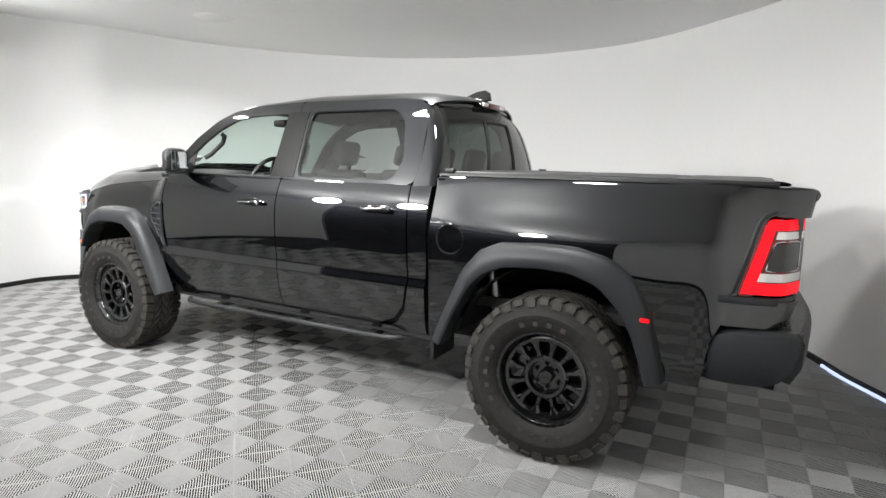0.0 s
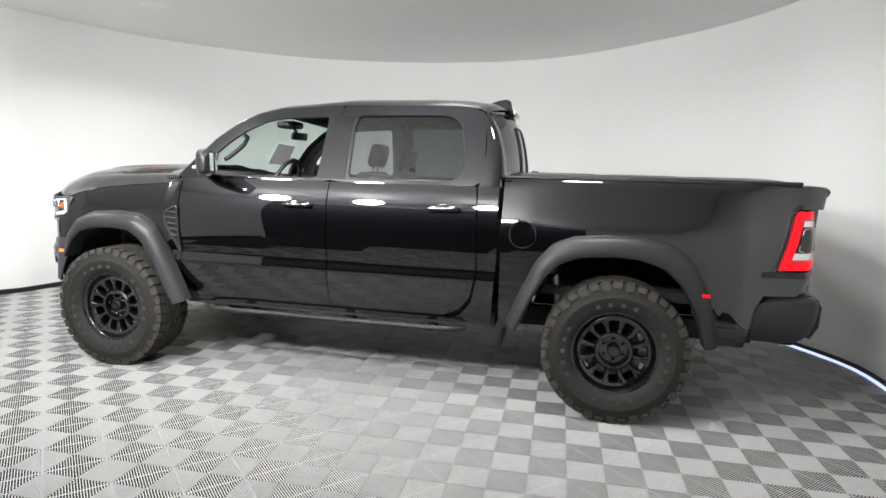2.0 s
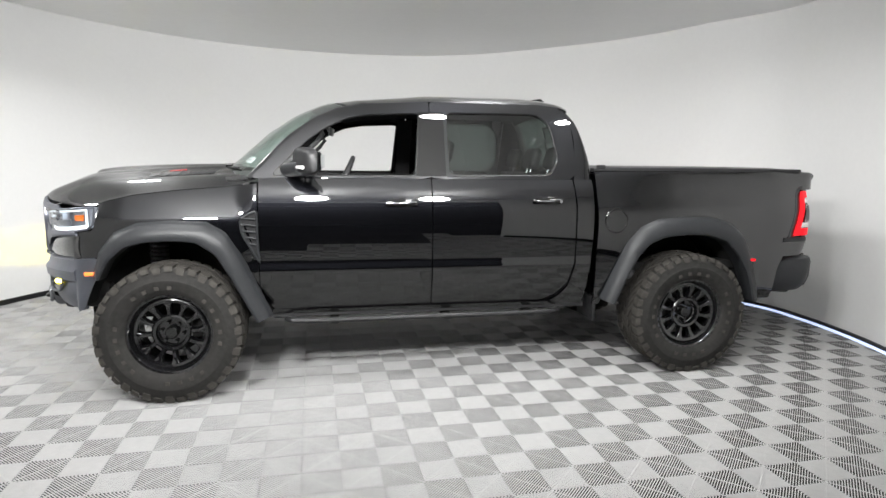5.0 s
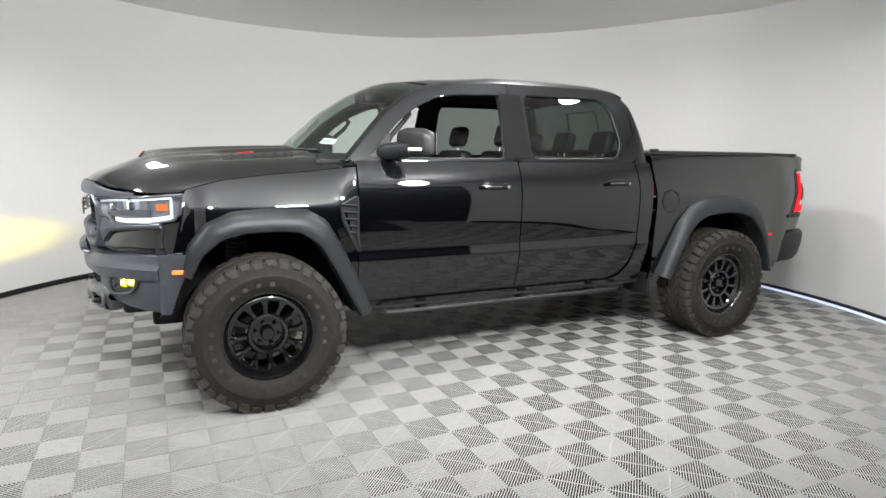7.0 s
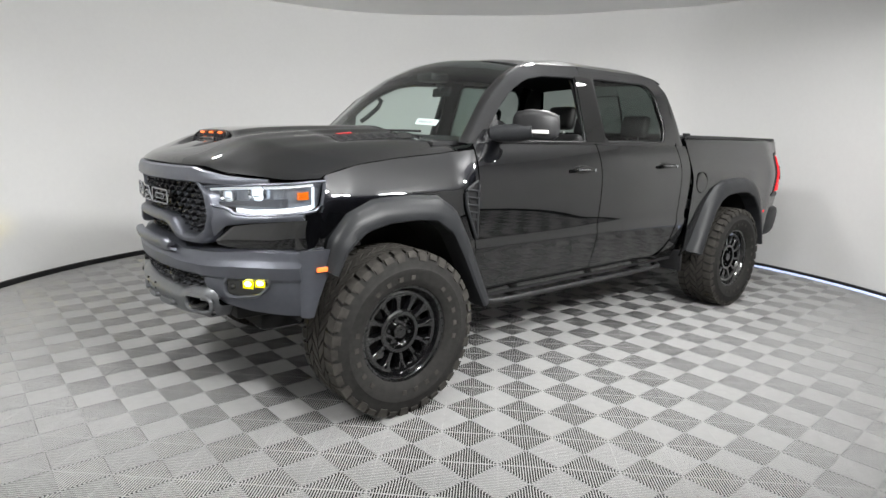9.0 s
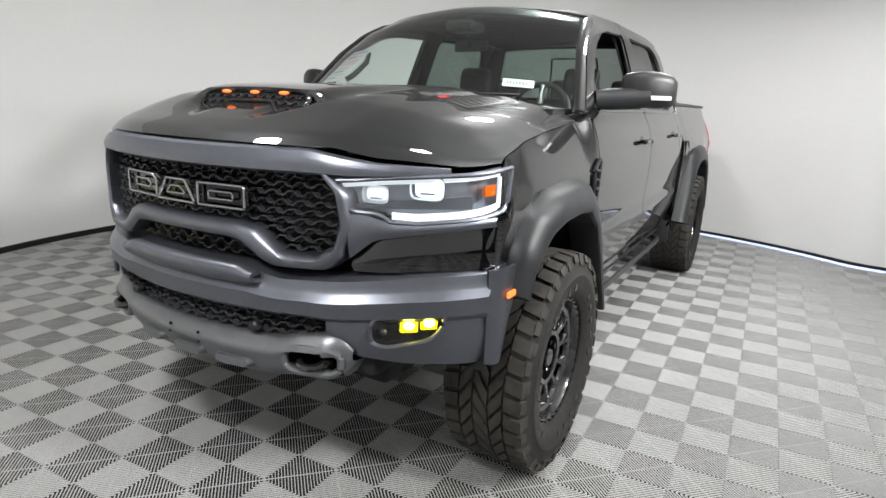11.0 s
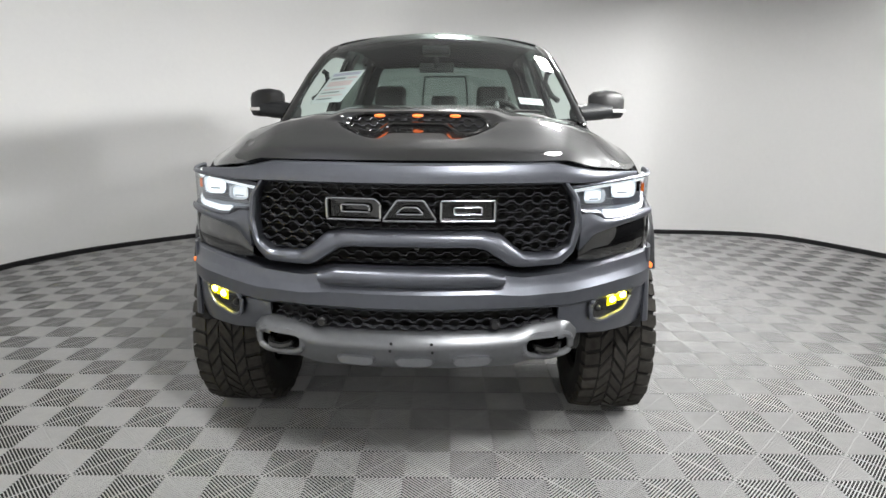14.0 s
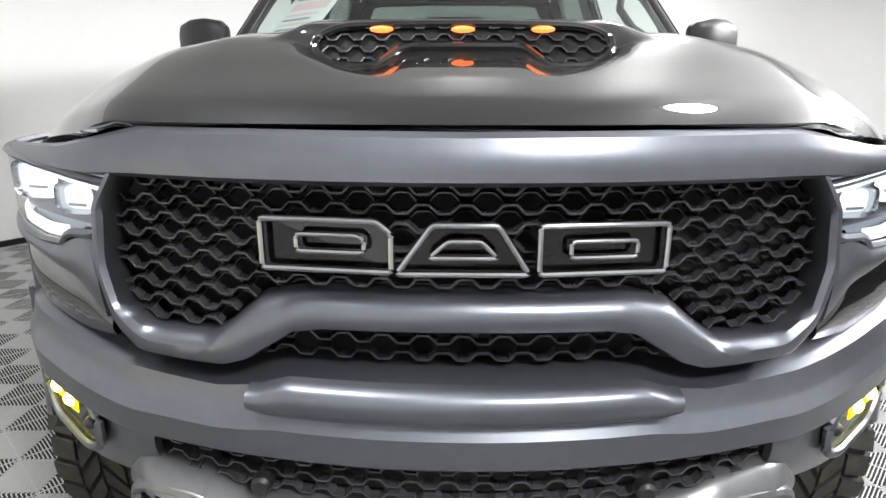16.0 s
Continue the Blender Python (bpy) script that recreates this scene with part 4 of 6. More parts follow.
def build_interior():
    for cy in (-0.41, 0.41):
        seat(-0.38, cy, 0.50, 0.60)
    seat(0.48, 0.0, 1.42, 0.56, n_head=3)
    # dashboard
    def dash(u, v):
        w = 2 * u - 1
        prof = [(-1.50, 1.475), (-1.30, 1.480), (-1.02, 1.475), (-0.93, 1.44), (-0.90, 1.34), (-0.95, 1.16), (-1.02, 0.95), (-1.15, 0.75)]
        k = v * (len(prof) - 1)
        i = min(int(k), len(prof) - 2)
        x = prof[i][0] + (prof[i + 1][0] - prof[i][0]) * (k - i)
        z = prof[i][1] + (prof[i + 1][1] - prof[i][1]) * (k - i)
        hump = 0.035 * math.exp(-((w * 0.80 + 0.40) / 0.20) ** 2) if v < 0.6 else 0
        return (x, w * 0.80, z + hump - 0.02)
    d = part("dashboard", sheet(dash, 24, 21, 0.02), M_DASH, truck, "black dashboard")
    part("screen", bx(-0.945, -0.915, -0.13, 0.13, 1.15, 1.43, 0.008), M_GLOSS, d)
    m = Matrix.Translation((-0.72, -0.41, 1.420)) @ pose(0, 0, 0, 0, -66, 0)
    bm = bmesh.new()
    tube(bm, [m @ Vector((0.19 * math.cos(2 * math.pi * k / 32), 0.19 * math.sin(2 * math.pi * k / 32), 0)) for k in range(33)], 0.017, 8, False)
    wheel = part("steering_wheel", bm, M_LEATHER, truck, "black leather steering wheel")
    bm = bmesh.new()
    for a in (0.0, math.pi, 1.5 * math.pi, 1.0):
        if a != 1.0:
            tube(bm, [m @ Vector((0.06 * math.cos(a + math.pi / 2), 0.06 * math.sin(a + math.pi / 2), -0.01)), m @ Vector((0.185 * math.cos(a + math.pi / 2), 0.185 * math.sin(a + math.pi / 2), 0))], 0.018, 8)
    part("spoke", bm, M_STEEL, wheel)
    part("horn_pad", box(bmesh.new(), -0.07, 0.07, -0.085, 0.085, -0.04, 0.03, 0.03, m), M_DASH, wheel)
    bm = bmesh.new()
    tube(bm, [(-0.75, -0.41, 1.405), (-0.98, -0.41, 1.27)], 0.035, 10)
    part("steering_column", bm, M_DASH, truck)
    # centre console, inner mirror with camera housing
    part("centre_console", bx(-0.85, -0.10, -0.14, 0.14, 0.62, 1.06, 0.03), M_DASH, truck)
    bm = bx(-0.012, 0.012, -0.115, 0.115, -0.032, 0.032, 0.010, m=Matrix.Translation((-0.80, 0.0, 1.800)) @ pose(0, 0, 0, 0, 10, -6))
    im = part("inner_mirror", bm, M_PLASTIC, truck, "black inner mirror")
    bm = bmesh.new()
    tube(bm, [(-0.86, 0, 1.885), (-0.81, 0, 1.80)], 0.014, 8)
    part("mirror_stem", bm, M_PLASTIC, im)
    part("camera_housing", bx(-0.97, -0.80, -0.09, 0.09, 1.865, 1.925, 0.02, m=pose(0, 0, 0)), M_PLASTIC, truck)
    # papers on the windshield
    def on_glass(y0, y1, v0, v1, tilt):
        def fn(u, v):
            y = y0 + (y1 - y0) * u + tilt * v
            vv = v0 + (v1 - v0) * v
            zz = 1.462 + 0.496 * vv
            x = line([(1.452, -1.335), (1.735, -1.065), (1.856, -0.90), (1.934, -0.74), (1.972, -0.60)], zz) - 0.018
            e = cab_y(zz) - 0.040
            w = y / e
            bow = (0.26 - 0.12 * vv) * (1 - w * w)
            return Vector((x - bow + 0.012, y, zz + (0.028 + 0.030 * vv) * (1 - w * w) - 0.004))
        return fn
    f = on_glass(0.72, 0.52, 0.17, 0.53, -0.115)
    ob = tagged(link("price_sheet", sheet(f, 6, 6, 0.001), M_PAPER, label="white printed price sheet behind the windshield"), category="paper sheet")
    for k, (a, b, c, d2, mt) in enumerate(((0.06, 0.94, 0.86, 0.95, M_INK), (0.10, 0.55, 0.74, 0.80, M_GREYINK), (0.62, 0.92, 0.74, 0.80, M_PINK), (0.12, 0.88, 0.52, 0.68, M_PINK), (0.12, 0.80, 0.40, 0.44, M_PINK),
                                         (0.12, 0.70, 0.30, 0.34, M_GREYINK), (0.12, 0.85, 0.20, 0.24, M_PINK), (0.12, 0.60, 0.10, 0.14, M_GREYINK))):
        bm = sheet(lambda u, v: f(a + (b - a) * u, c + (d2 - c) * v) + Vector((-0.002, 0, 0.0015)), 2, 2, 0.0006)
        part("print_bar", bm, mt, ob)
    g = on_glass(-0.50, -0.64, 0.155, 0.225, 0.012)
    ob = tagged(link("windshield_tag", sheet(g, 4, 4, 0.001), M_PAPER, label="small white bar-code tag on the windshield"), category="tag")
    for k in range(7):
        a = 0.14 + 0.10 * k
        bm = sheet(lambda u, v: g(a + 0.05 * u, 0.30 + 0.35 * v) + Vector((-0.002, 0, 0.0015)), 1, 1, 0.0006)
        part("print_bar", bm, M_GREYINK, ob)


build_interior()


# hood
HOOD_C = [(-2.775, 1.330), (-2.70, 1.366), (-2.62, 1.397), (-2.52, 1.432), (-2.44, 1.452), (-2.2, 1.474), (-1.9, 1.492), (-1.6, 1.506), (-1.30, 1.517)]


def hood_front(w):
    """x of the hood's front edge at the half width w from 0 to 1."""
    return -2.780 + 0.155 * w ** 2 + 0.365 * w ** 7


def hood_edge_y(x):
    return line([(-2.76, 0.80), (-2.45, 0.895), (-2.26, 0.915), (-2.0, 0.900), (-1.7, 0.882), (-1.25, 0.862)], x)


def hood_z(x, y):
    a = abs(y)
    e = hood_edge_y(x)
    base = lerp(HOOD_C, x - (hood_front(min(1.0, a / e)) + 2.765))
    seam = hood_seam_z(x) + 0.004
    # crown towards the fender seam
    k = max(0.0, a - 0.62) / max(0.05, e - 0.62)
    z = base - 0.026 * smooth(0.54, 0.68, a)
    z += (seam - z) * min(1.0, k) ** 2.1
    # power dome with its side flanks
    rise = smooth(-2.66, -2.30, x)
    half = line([(-2.7, 0.47), (-2.3, 0.44), (-1.9, 0.40), (-1.3, 0.36)], x)
    z += 0.020 * rise * smooth(half + 0.12, half - 0.02, a)
    # air scoop
    mouth = smooth(-2.468, -2.444, x)
    sc = line([(-2.45, 0.275), (-2.2, 0.30), (-1.3, 0.30)], x)
    z += (0.014 * smooth(-1.25, -2.2, x) + 0.010) * mouth * smooth(sc + 0.10, sc, a)
    # dish ahead of the scoop
    dish = line([(-2.70, 0.06), (-2.60, 0.17), (-2.52, 0.235), (-2.45, 0.262)], x)
    z -= 0.036 * smooth(-2.68, -2.47, x) * (1 - mouth) * smooth(dish + 0.075, dish - 0.02, a) * (1 - 0.55 * smooth(0.158, 0.105, a))
    # hollow round the vents
    z -= 0.012 * smooth(-2.12, -1.98, x) * smooth(-1.50, -1.62, x) * smooth(0.40, 0.45, a) * smooth(0.70, 0.62, a)
    return z


def build_hood():
    def fn(u, v):
        w = 2 * v - 1
        xf = hood_front(abs(w))
        xb = -1.335 - 0.26 * (1 - w * w) - 0.02
        uu = u
        x = xf + (xb - xf) * uu
        y = w * hood_edge_y(x)
        z = hood_z(x, y)
        if uu < 0.05:
            z -= 0.012 * (1 - uu / 0.05) ** 2
        return (x, y, z)
    hood = part("hood", sheet(fn, 110, 96, 0.014), M_PAINT, truck, "gloss black hood with a central air scoop", 50)
    # scoop mouth
    def lip(y):
        """Upper and lower edge of the mouth: a tongue of the hood rises into its middle, the ends are round."""
        hi, lo = 1.487 - 0.10 * y * y, 1.409 + 0.036 * smooth(0.165, 0.100, abs(y))
        e = math.sqrt(max(0.0, 1 - (max(0.0, abs(y) - 0.19) / 0.082) ** 2.4))
        return 1.450 + (hi - 1.450) * e, 1.450 + (lo - 1.450) * e

    def mouth_x(y, z):
        return -2.448 - 0.75 * (1.487 - z) + 0.105 * y * y

    ys = [0.272 * math.sin(math.pi * (k / 36 - 0.5)) for k in range(37)]
    out = [(y, lip(y)[0]) for y in ys] + [(y, lip(y)[1]) for y in ys[-2:0:-1]]
    bm = bmesh.new()
    grid(bm, [[(mouth_x(y, z) + 0.002, y, z) for z in (lip(y)[0], sum(lip(y)) / 2, lip(y)[1])] for y in ys[1:-1]])
    scoop = part("scoop_mouth", bm, M_LINER, hood, "dark hood scoop opening with black mesh")
    loop = [(mouth_x(y, z) - 0.006, y, z) for y, z in out]
    bm = bmesh.new()
    tube(bm, loop + [loop[0], loop[1]], 0.009, 8, False)
    part("scoop_rim", bm, M_GLOSS, scoop)
    hexes(scoop, out, 0.046, 0.0215, lambda y, z: mouth_x(y, z) - 0.010, 0.0020, "scoop_mesh")
    for y in (-0.147, 0.0, 0.150):
        bm = bmesh.new()
        bmesh.ops.create_uvsphere(bm, u_segments=20, v_segments=10, radius=1, matrix=Matrix.Translation((-2.468, y, 1.4765)) @ Matrix.Diagonal((0.012, 0.022, 0.0062, 1)))
        part("amber_lamp", bm, M_AMBER_L, scoop, "small glowing amber hood lamp")
    # hood vents
    for s in (-1, 1):
        def vf(u, v):
            x = -2.02 + 0.42 * u
            y = s * (line([(-2.02, 0.50), (-1.6, 0.44)], x) + (0.155 + 0.02 * u) * v)
            return (x, y, hood_z(x, y) + 0.002)
        v = part("hood_vent", sheet(vf, 10, 8, 0.004), M_PLASTIC, hood, "black slatted hood vent")
        for k in range(6):
            u = 0.10 + 0.15 * k
            bm = sheet(lambda a, b: Vector(vf(u + 0.06 * a, 0.06 + 0.88 * b)) + Vector((0, 0, 0.002 + 0.005 * a)), 1, 6, 0.003)
            part("vent_slat", bm, M_PLASTIC, v)
        if s < 0:
            bm = sheet(lambda a, b: Vector(vf(0.22 + 0.26 * a, -0.20 + 0.12 * b)) + Vector((0, 0, 0.001)), 6, 2, 0.002)
            part("hood_accent", bm, M_REDTRIM, v, "small red accent plate")


def hexes(parent, poly, w, h, xf, r, name, mat=M_MESH, shift=0.0):
    """A net of flat six-sided cells inside an outline in y, z: thin raised bars."""
    bm = bmesh.new()
    ys = [p[0] for p in poly]
    zs = [p[1] for p in poly]
    rows = int((max(zs) - min(zs)) / h) + 3
    cols = int((max(ys) - min(ys)) / w) + 3
    y0, z0 = min(ys) - w * 0.5, min(zs) - h * (0.5 + shift)

    def bar(a, b):
        (ya, za), (yb, zb) = a, b
        ia, ib = inside(poly, ya, za), inside(poly, yb, zb)
        if not (ia or ib):
            return
        if not (ia and ib):
            if not ia:
                (ya, za), (yb, zb) = (yb, zb), (ya, za)
            t = 1.0
            while t > 0.06 and not inside(poly, ya + (yb - ya) * t, za + (zb - za) * t):
                t -= 0.1
            yb, zb = ya + (yb - ya) * t, za + (zb - za) * t
        d = Vector((yb - ya, zb - za))
        if d.length < 1e-4:
            return
        nrm = Vector((-d.y, d.x)).normalized() * r
        q = []
        for yy, zz in ((ya, za), (yb, zb)):
            x = xf(yy, zz)
            q.append([bm.verts.new((x + dx, yy + nrm.x * k, zz + nrm.y * k)) for k, dx in ((-1.5, 0.020), (-0.7, 0.0), (0.7, 0.0), (1.5, 0.020))])
        for k in range(3):
            bm.faces.new([q[0][k], q[1][k], q[1][k + 1], q[0][k + 1]])

    # rows of flat-topped waves, every other row half a wave on
    for j in range(rows + 1):
        for i in range(-1, cols + 1):
            cy = y0 + w * (i + 0.5 * (j % 2))
            cz = z0 + h * j
            p = [(cy, cz - h * 0.23), (cy + w * 0.30, cz - h * 0.23), (cy + w * 0.50, cz + h * 0.23), (cy + w * 0.80, cz + h * 0.23), (cy + w, cz - h * 0.23)]
            for q in range(4):
                bar(p[q], p[q + 1])
    return part(name, bm, mat, parent, "", 30)


# front
def XF(y):
    a = abs(y)
    return -2.800 + 0.33 * a * a + 0.35 * max(0.0, a - 0.55) ** 1.5 + 2.2 * max(0.0, a - 0.84) ** 2


def strip(name, mat, pts_top, pts_low, prof, y_max, parent=truck, label="", n=72, x_off=0.0, angle=32, taper=0.0):
    """A front strip across the truck, mirror alike: edges z over |y|, prof: (share of height, outwards)."""
    def fn(u, v):
        y = (2 * u - 1) * y_max
        a = abs(y)
        zt, zl = line(pts_top, a), line(pts_low, a)
        k = v * (len(prof) - 1)
        i = min(int(k), len(prof) - 2)
        sh = prof[i][0] + (prof[i + 1][0] - prof[i][0]) * (k - i)
        o = prof[i][1] + (prof[i + 1][1] - prof[i][1]) * (k - i)
        return (XF(y) + x_off - o * (1 - 0.8 * smooth(0.60, 0.86, a) * taper), y, zl + (zt - zl) * sh)
    return part(name, sheet(fn, n, (len(prof) - 1) * 2, 0.015), mat, parent, label, angle)


GRILLE = [(0.0, 1.245), (0.53, 1.245), (0.575, 1.19), (0.588, 1.095), (0.572, 1.022), (0.515, 0.988), (0.405, 0.990), (0.315, 1.062), (0.244, 1.074), (0.0, 1.076)]
BAND_OUT = [(0.560, 1.245), (0.605, 1.19), (0.625, 1.085), (0.592, 0.985), (0.545, 0.944), (0.385, 0.940), (0.345, 0.952), (0.262, 1.010), (0.215, 1.018), (0.0, 1.020)]
BAND_IN = [(0.535, 1.245), (0.575, 1.19), (0.588, 1.095), (0.572, 1.022), (0.515, 0.988), (0.405, 0.990), (0.385, 1.000), (0.315, 1.058), (0.244, 1.074), (0.0, 1.076)]


def build_front():
    # upper header under the hood
    strip("grille_header", M_FASCIA, [(0, 1.314), (0.50, 1.317), (0.58, 1.300), (0.68, 1.282), (0.86, 1.272)], [(0, 1.240), (0.54, 1.240), (0.62, 1.238), (0.86, 1.248)],
          [(0, -0.02), (0, 0.008), (0.10, 0.020), (0.5, 0.020), (0.90, 0.008), (1, -0.012)], 0.86, label="satin grey grille header", angle=28, taper=1.0)
    # grille back plate and mesh
    poly = GRILLE + [(-y, z) for y, z in reversed(GRILLE[1:-1])]
    bm = bmesh.new()
    bm.faces.new([bm.verts.new((XF(y) + 0.075, y * 1.02, z)) for y, z in poly])
    g = part("grille", bm, M_LINER, truck, "black front grille with honeycomb mesh")
    hexes(g, poly, 0.0640, 0.0285, lambda y, z: XF(y) + 0.022, 0.0020, "grille_mesh")
    hexes(g, poly, 0.0640, 0.0285, lambda y, z: XF(y) + 0.046, 0.0014, "inner_mesh", shift=0.5)
    # lower inner grille
    low = [(-0.33, 0.945), (0.33, 0.945), (0.285, 0.995), (0.23, 1.016), (-0.23, 1.016), (-0.285, 0.995)]
    bm = bmesh.new()
    bm.faces.new([bm.verts.new((XF(y) + 0.085, y * 1.25, z - (0.02 if z < 0.96 else 0))) for y, z in low])
    g2 = part("inner_grille", bm, M_LINER, truck, "narrow black mesh grille over the bumper")
    hexes(g2, low, 0.0640, 0.0285, lambda y, z: XF(y) + 0.040, 0.0022, "grille_mesh")
    bm = bmesh.new()
    bmesh.ops.create_uvsphere(bm, u_segments=14, v_segments=8, radius=0.011, matrix=Matrix.Translation((-2.768, -0.018, 1.008)))
    part("front_camera", bm, M_GLOSS, g2)
    # surround band
    n = 60
    a = resample([(0, y, z) for y, z in BAND_OUT], n)
    b = resample([(0, y, z) for y, z in BAND_IN], n)
    bm = bmesh.new()
    for s in (-1, 1):
        rows = []
        for p, q in zip(a, b):
            r = []
            for t, o in ((0.0, -0.055), (0.0, -0.004), (0.08, 0.014), (0.30, 0.022), (0.62, 0.022), (0.88, 0.012), (1.0, -0.006), (1.03, -0.045)):
                y, z = p.y + (q.y - p.y) * t, p.z + (q.z - p.z) * t
                r.append((XF(y) - o, s * y, z))
            rows.append(r)
        grid(bm, rows)
    bmesh.ops.remove_doubles(bm, verts=bm.verts, dist=1e-4)
    part("grille_surround", bm, M_FASCIA, truck, "satin grey grille surround", 38)
    # three plain outlined emblem shapes
    for nm, outl in (("emblem_plate", [(0.297, 1.118), (0.297, 1.192), (0.125, 1.192), (0.105, 1.176), (0.105, 1.118)]), ("emblem_plate", [(0.098, 1.116), (0.046, 1.188), (-0.046, 1.188), (-0.092, 1.116)]),
                     ("emblem_plate", [(-0.106, 1.116), (-0.106, 1.187), (-0.293, 1.187), (-0.293, 1.116)])):
        cy = sum(p[0] for p in outl) / len(outl)
        cz = sum(p[1] for p in outl) / len(outl)
        bm = bmesh.new()
        f = bm.faces.new([bm.verts.new((XF(y) - 0.004, y, z)) for y, z in outl])
        bmesh.ops.solidify(bm, geom=[f], thickness=0.03)
        e = part(nm, bm, M_GLOSS, g, "plain dark emblem shape with bright edges")
        loop = [Vector((XF(y) - 0.020, y, z)) for y, z in rounded(outl, 0.006, 2)]
        bm = bmesh.new()
        tube(bm, loop + [loop[0], loop[1]], 0.0048, 8, False)
        part("emblem_edge", bm, M_LETTER, e)
        inner = [(cy + (y - cy) * 0.52, cz + (z - cz) * 0.34) for y, z in outl]
        loop = [Vector((XF(y) - 0.018, y, z)) for y, z in rounded(inner, 0.006, 2)]
        bm = bmesh.new()
        tube(bm, loop + [loop[0], loop[1]], 0.0040, 8, False)
        part("emblem_edge", bm, M_LETTER, e)
    # bumper
    strip("bumper_upper", M_FASCIA, [(0, 0.938), (0.30, 0.938), (0.345, 0.925), (0.40, 0.915), (0.60, 0.925), (0.80, 0.945), (0.965, 0.950)], [(0, 0.785), (0.50, 0.785), (0.56, 0.78), (0.965, 0.79)],
          [(0, -0.03), (0.0, 0.012), (0.10, 0.030), (0.45, 0.036), (0.58, 0.022), (0.66, 0.014), (0.90, 0.004), (1.0, -0.035), (1.0, -0.09)], 0.965, label="satin grey front bumper", angle=24)
    part("step_pad", strip_mesh([(0, 0.943), (0.27, 0.943), (0.32, 0.925)], [(0, 0.874), (0.30, 0.874), (0.34, 0.884)], [(0, 0.0), (0.10, 0.026), (0.28, 0.038), (0.50, 0.044), (0.70, 0.045), (0.86, 0.040), (0.95, 0.030), (1, 0.008)], 0.335), M_FASCIA, truck, "raised centre of the bumper", 60)
    # lower side wings of the bumper
    for s in (-1, 1):
        def wing(u, v):
            a = 0.545 + 0.42 * u
            z0 = line([(0.545, 0.70), (0.62, 0.655), (0.75, 0.632), (0.90, 0.622), (0.97, 0.622)], a)
            z = z0 + (0.795 - z0) * v
            tuck = 0.025 * (1 - v) ** 2
            return (XF(a) - 0.010 * math.sin(math.pi * v) + tuck, s * a, z)
        w = part("bumper_wing", sheet(wing, 24, 14, 0.015), M_FASCIA, truck, "satin grey bumper end", 35)
        # return of the bumper to the wheel opening
        def ret(u, v):
            z = 0.622 + 0.323 * v
            x1 = line([(0.62, -2.345), (0.70, -2.318), (0.80, -2.278), (0.86, -2.243), (0.95, -2.225)], z)
            x0 = XF(0.955) - 0.016
            return (x0 + (x1 - x0) * u, s * (0.958 + 0.034 * (1 - (1 - u) ** 4)), z)
        part("bumper_return", sheet(ret, 14, 8, 0.012), M_FASCIA, w)
        # fog lamp
        pl = [(s * 0.680, 0.715), (s * 0.675, 0.775), (s * 0.705, 0.812), (s * 0.845, 0.838), (s * 0.868, 0.815), (s * 0.862, 0.765), (s * 0.830, 0.722), (s * 0.72, 0.700)]
        loop = [Vector((XF(y) - 0.020, y, z)) for y, z in rounded(pl, 0.02, 3)]
        bm = bmesh.new()
        bm.faces.new([bm.verts.new(p + Vector((0.004, 0, 0))) for p in loop])
        fog = part("fog_lamp", bm, M_GLOSS, truck, "fog lamp with two glowing yellow lights in a grey bezel")
        bm = bmesh.new()
        tube(bm, loop + [loop[0], loop[1]], 0.009, 8, False)
        part("fog_bezel", bm, M_FASCIA, fog)
        for y in (0.776, 0.826):
            m = Matrix.Translation((XF(y) - 0.014, s * y, 0.778 + (y - 0.8) * 0.16)) @ pose(0, 0, 0, 0, 0, -s * 38)
            bm = bmesh.new()
            bmesh.ops.create_uvsphere(bm, u_segments=18, v_segments=10, radius=1, matrix=m @ Matrix.Diagonal((0.012, 0.019, 0.0135, 1)))
            part("fog_led", bm, M_FOG, fog, "glowing yellow light")
            # glowing plate added for the halo round each light
            part("fog_glow_plate", box(bmesh.new(), -0.001, 0.012, -0.031, 0.031, -0.026, 0.026, 0.008, m, 3), M_FOGGLOW, fog)
        bm = bmesh.new()
        bmesh.ops.create_uvsphere(bm, u_segments=16, v_segments=8, radius=0.014, matrix=Matrix.Translation((XF(0.71) - 0.014, s * 0.708, 0.752)))
        part("parking_sensor", bm, M_PLASTIC, fog)
        # gloss panel under the head lamp
        def quart(u, v):
            a = 0.615 + 0.345 * u
            z0 = line([(0.615, 0.945), (0.70, 0.938), (0.96, 0.952)], a)
            z1 = line([(0.615, 0.985), (0.68, 1.045), (0.80, 1.066), (0.96, 1.085)], a)
            return (XF(a) + 0.018 - 0.012 * math.sin(math.pi * v), s * a, z0 + (z1 - z0) * v)
        part("front_quarter", sheet(quart, 18, 10, 0.012), M_PAINT, truck, "gloss black panel under the head lamp", 40)
        def trim(u, v):
            a = 0.615 + 0.350 * u
            z0 = line([(0.615, 0.988), (0.68, 1.048), (0.80, 1.068), (0.97, 1.088)], a)
            z1 = line([(0.615, 1.125), (0.66, 1.125), (0.72, 1.102), (0.78, 1.098), (0.97, 1.118)], a)
            return (XF(a) - 0.010 * math.sin(math.pi * v) - 0.004, s * a, z0 + (z1 - z0) * v)
        part("lamp_sill", sheet(trim, 18, 8, 0.014), M_FASCIA, truck, "", 40)
        build_headlamp(s)
    # lower grille
    pol = [(-0.525, 0.730), (-0.50, 0.705), (0.50, 0.705), (0.525, 0.730), (0.525, 0.765), (0.50, 0.782), (-0.50, 0.782), (-0.525, 0.765)]
    bm = bmesh.new()
    bm.faces.new([bm.verts.new((XF(y) + 0.045, y, z)) for y, z in pol])
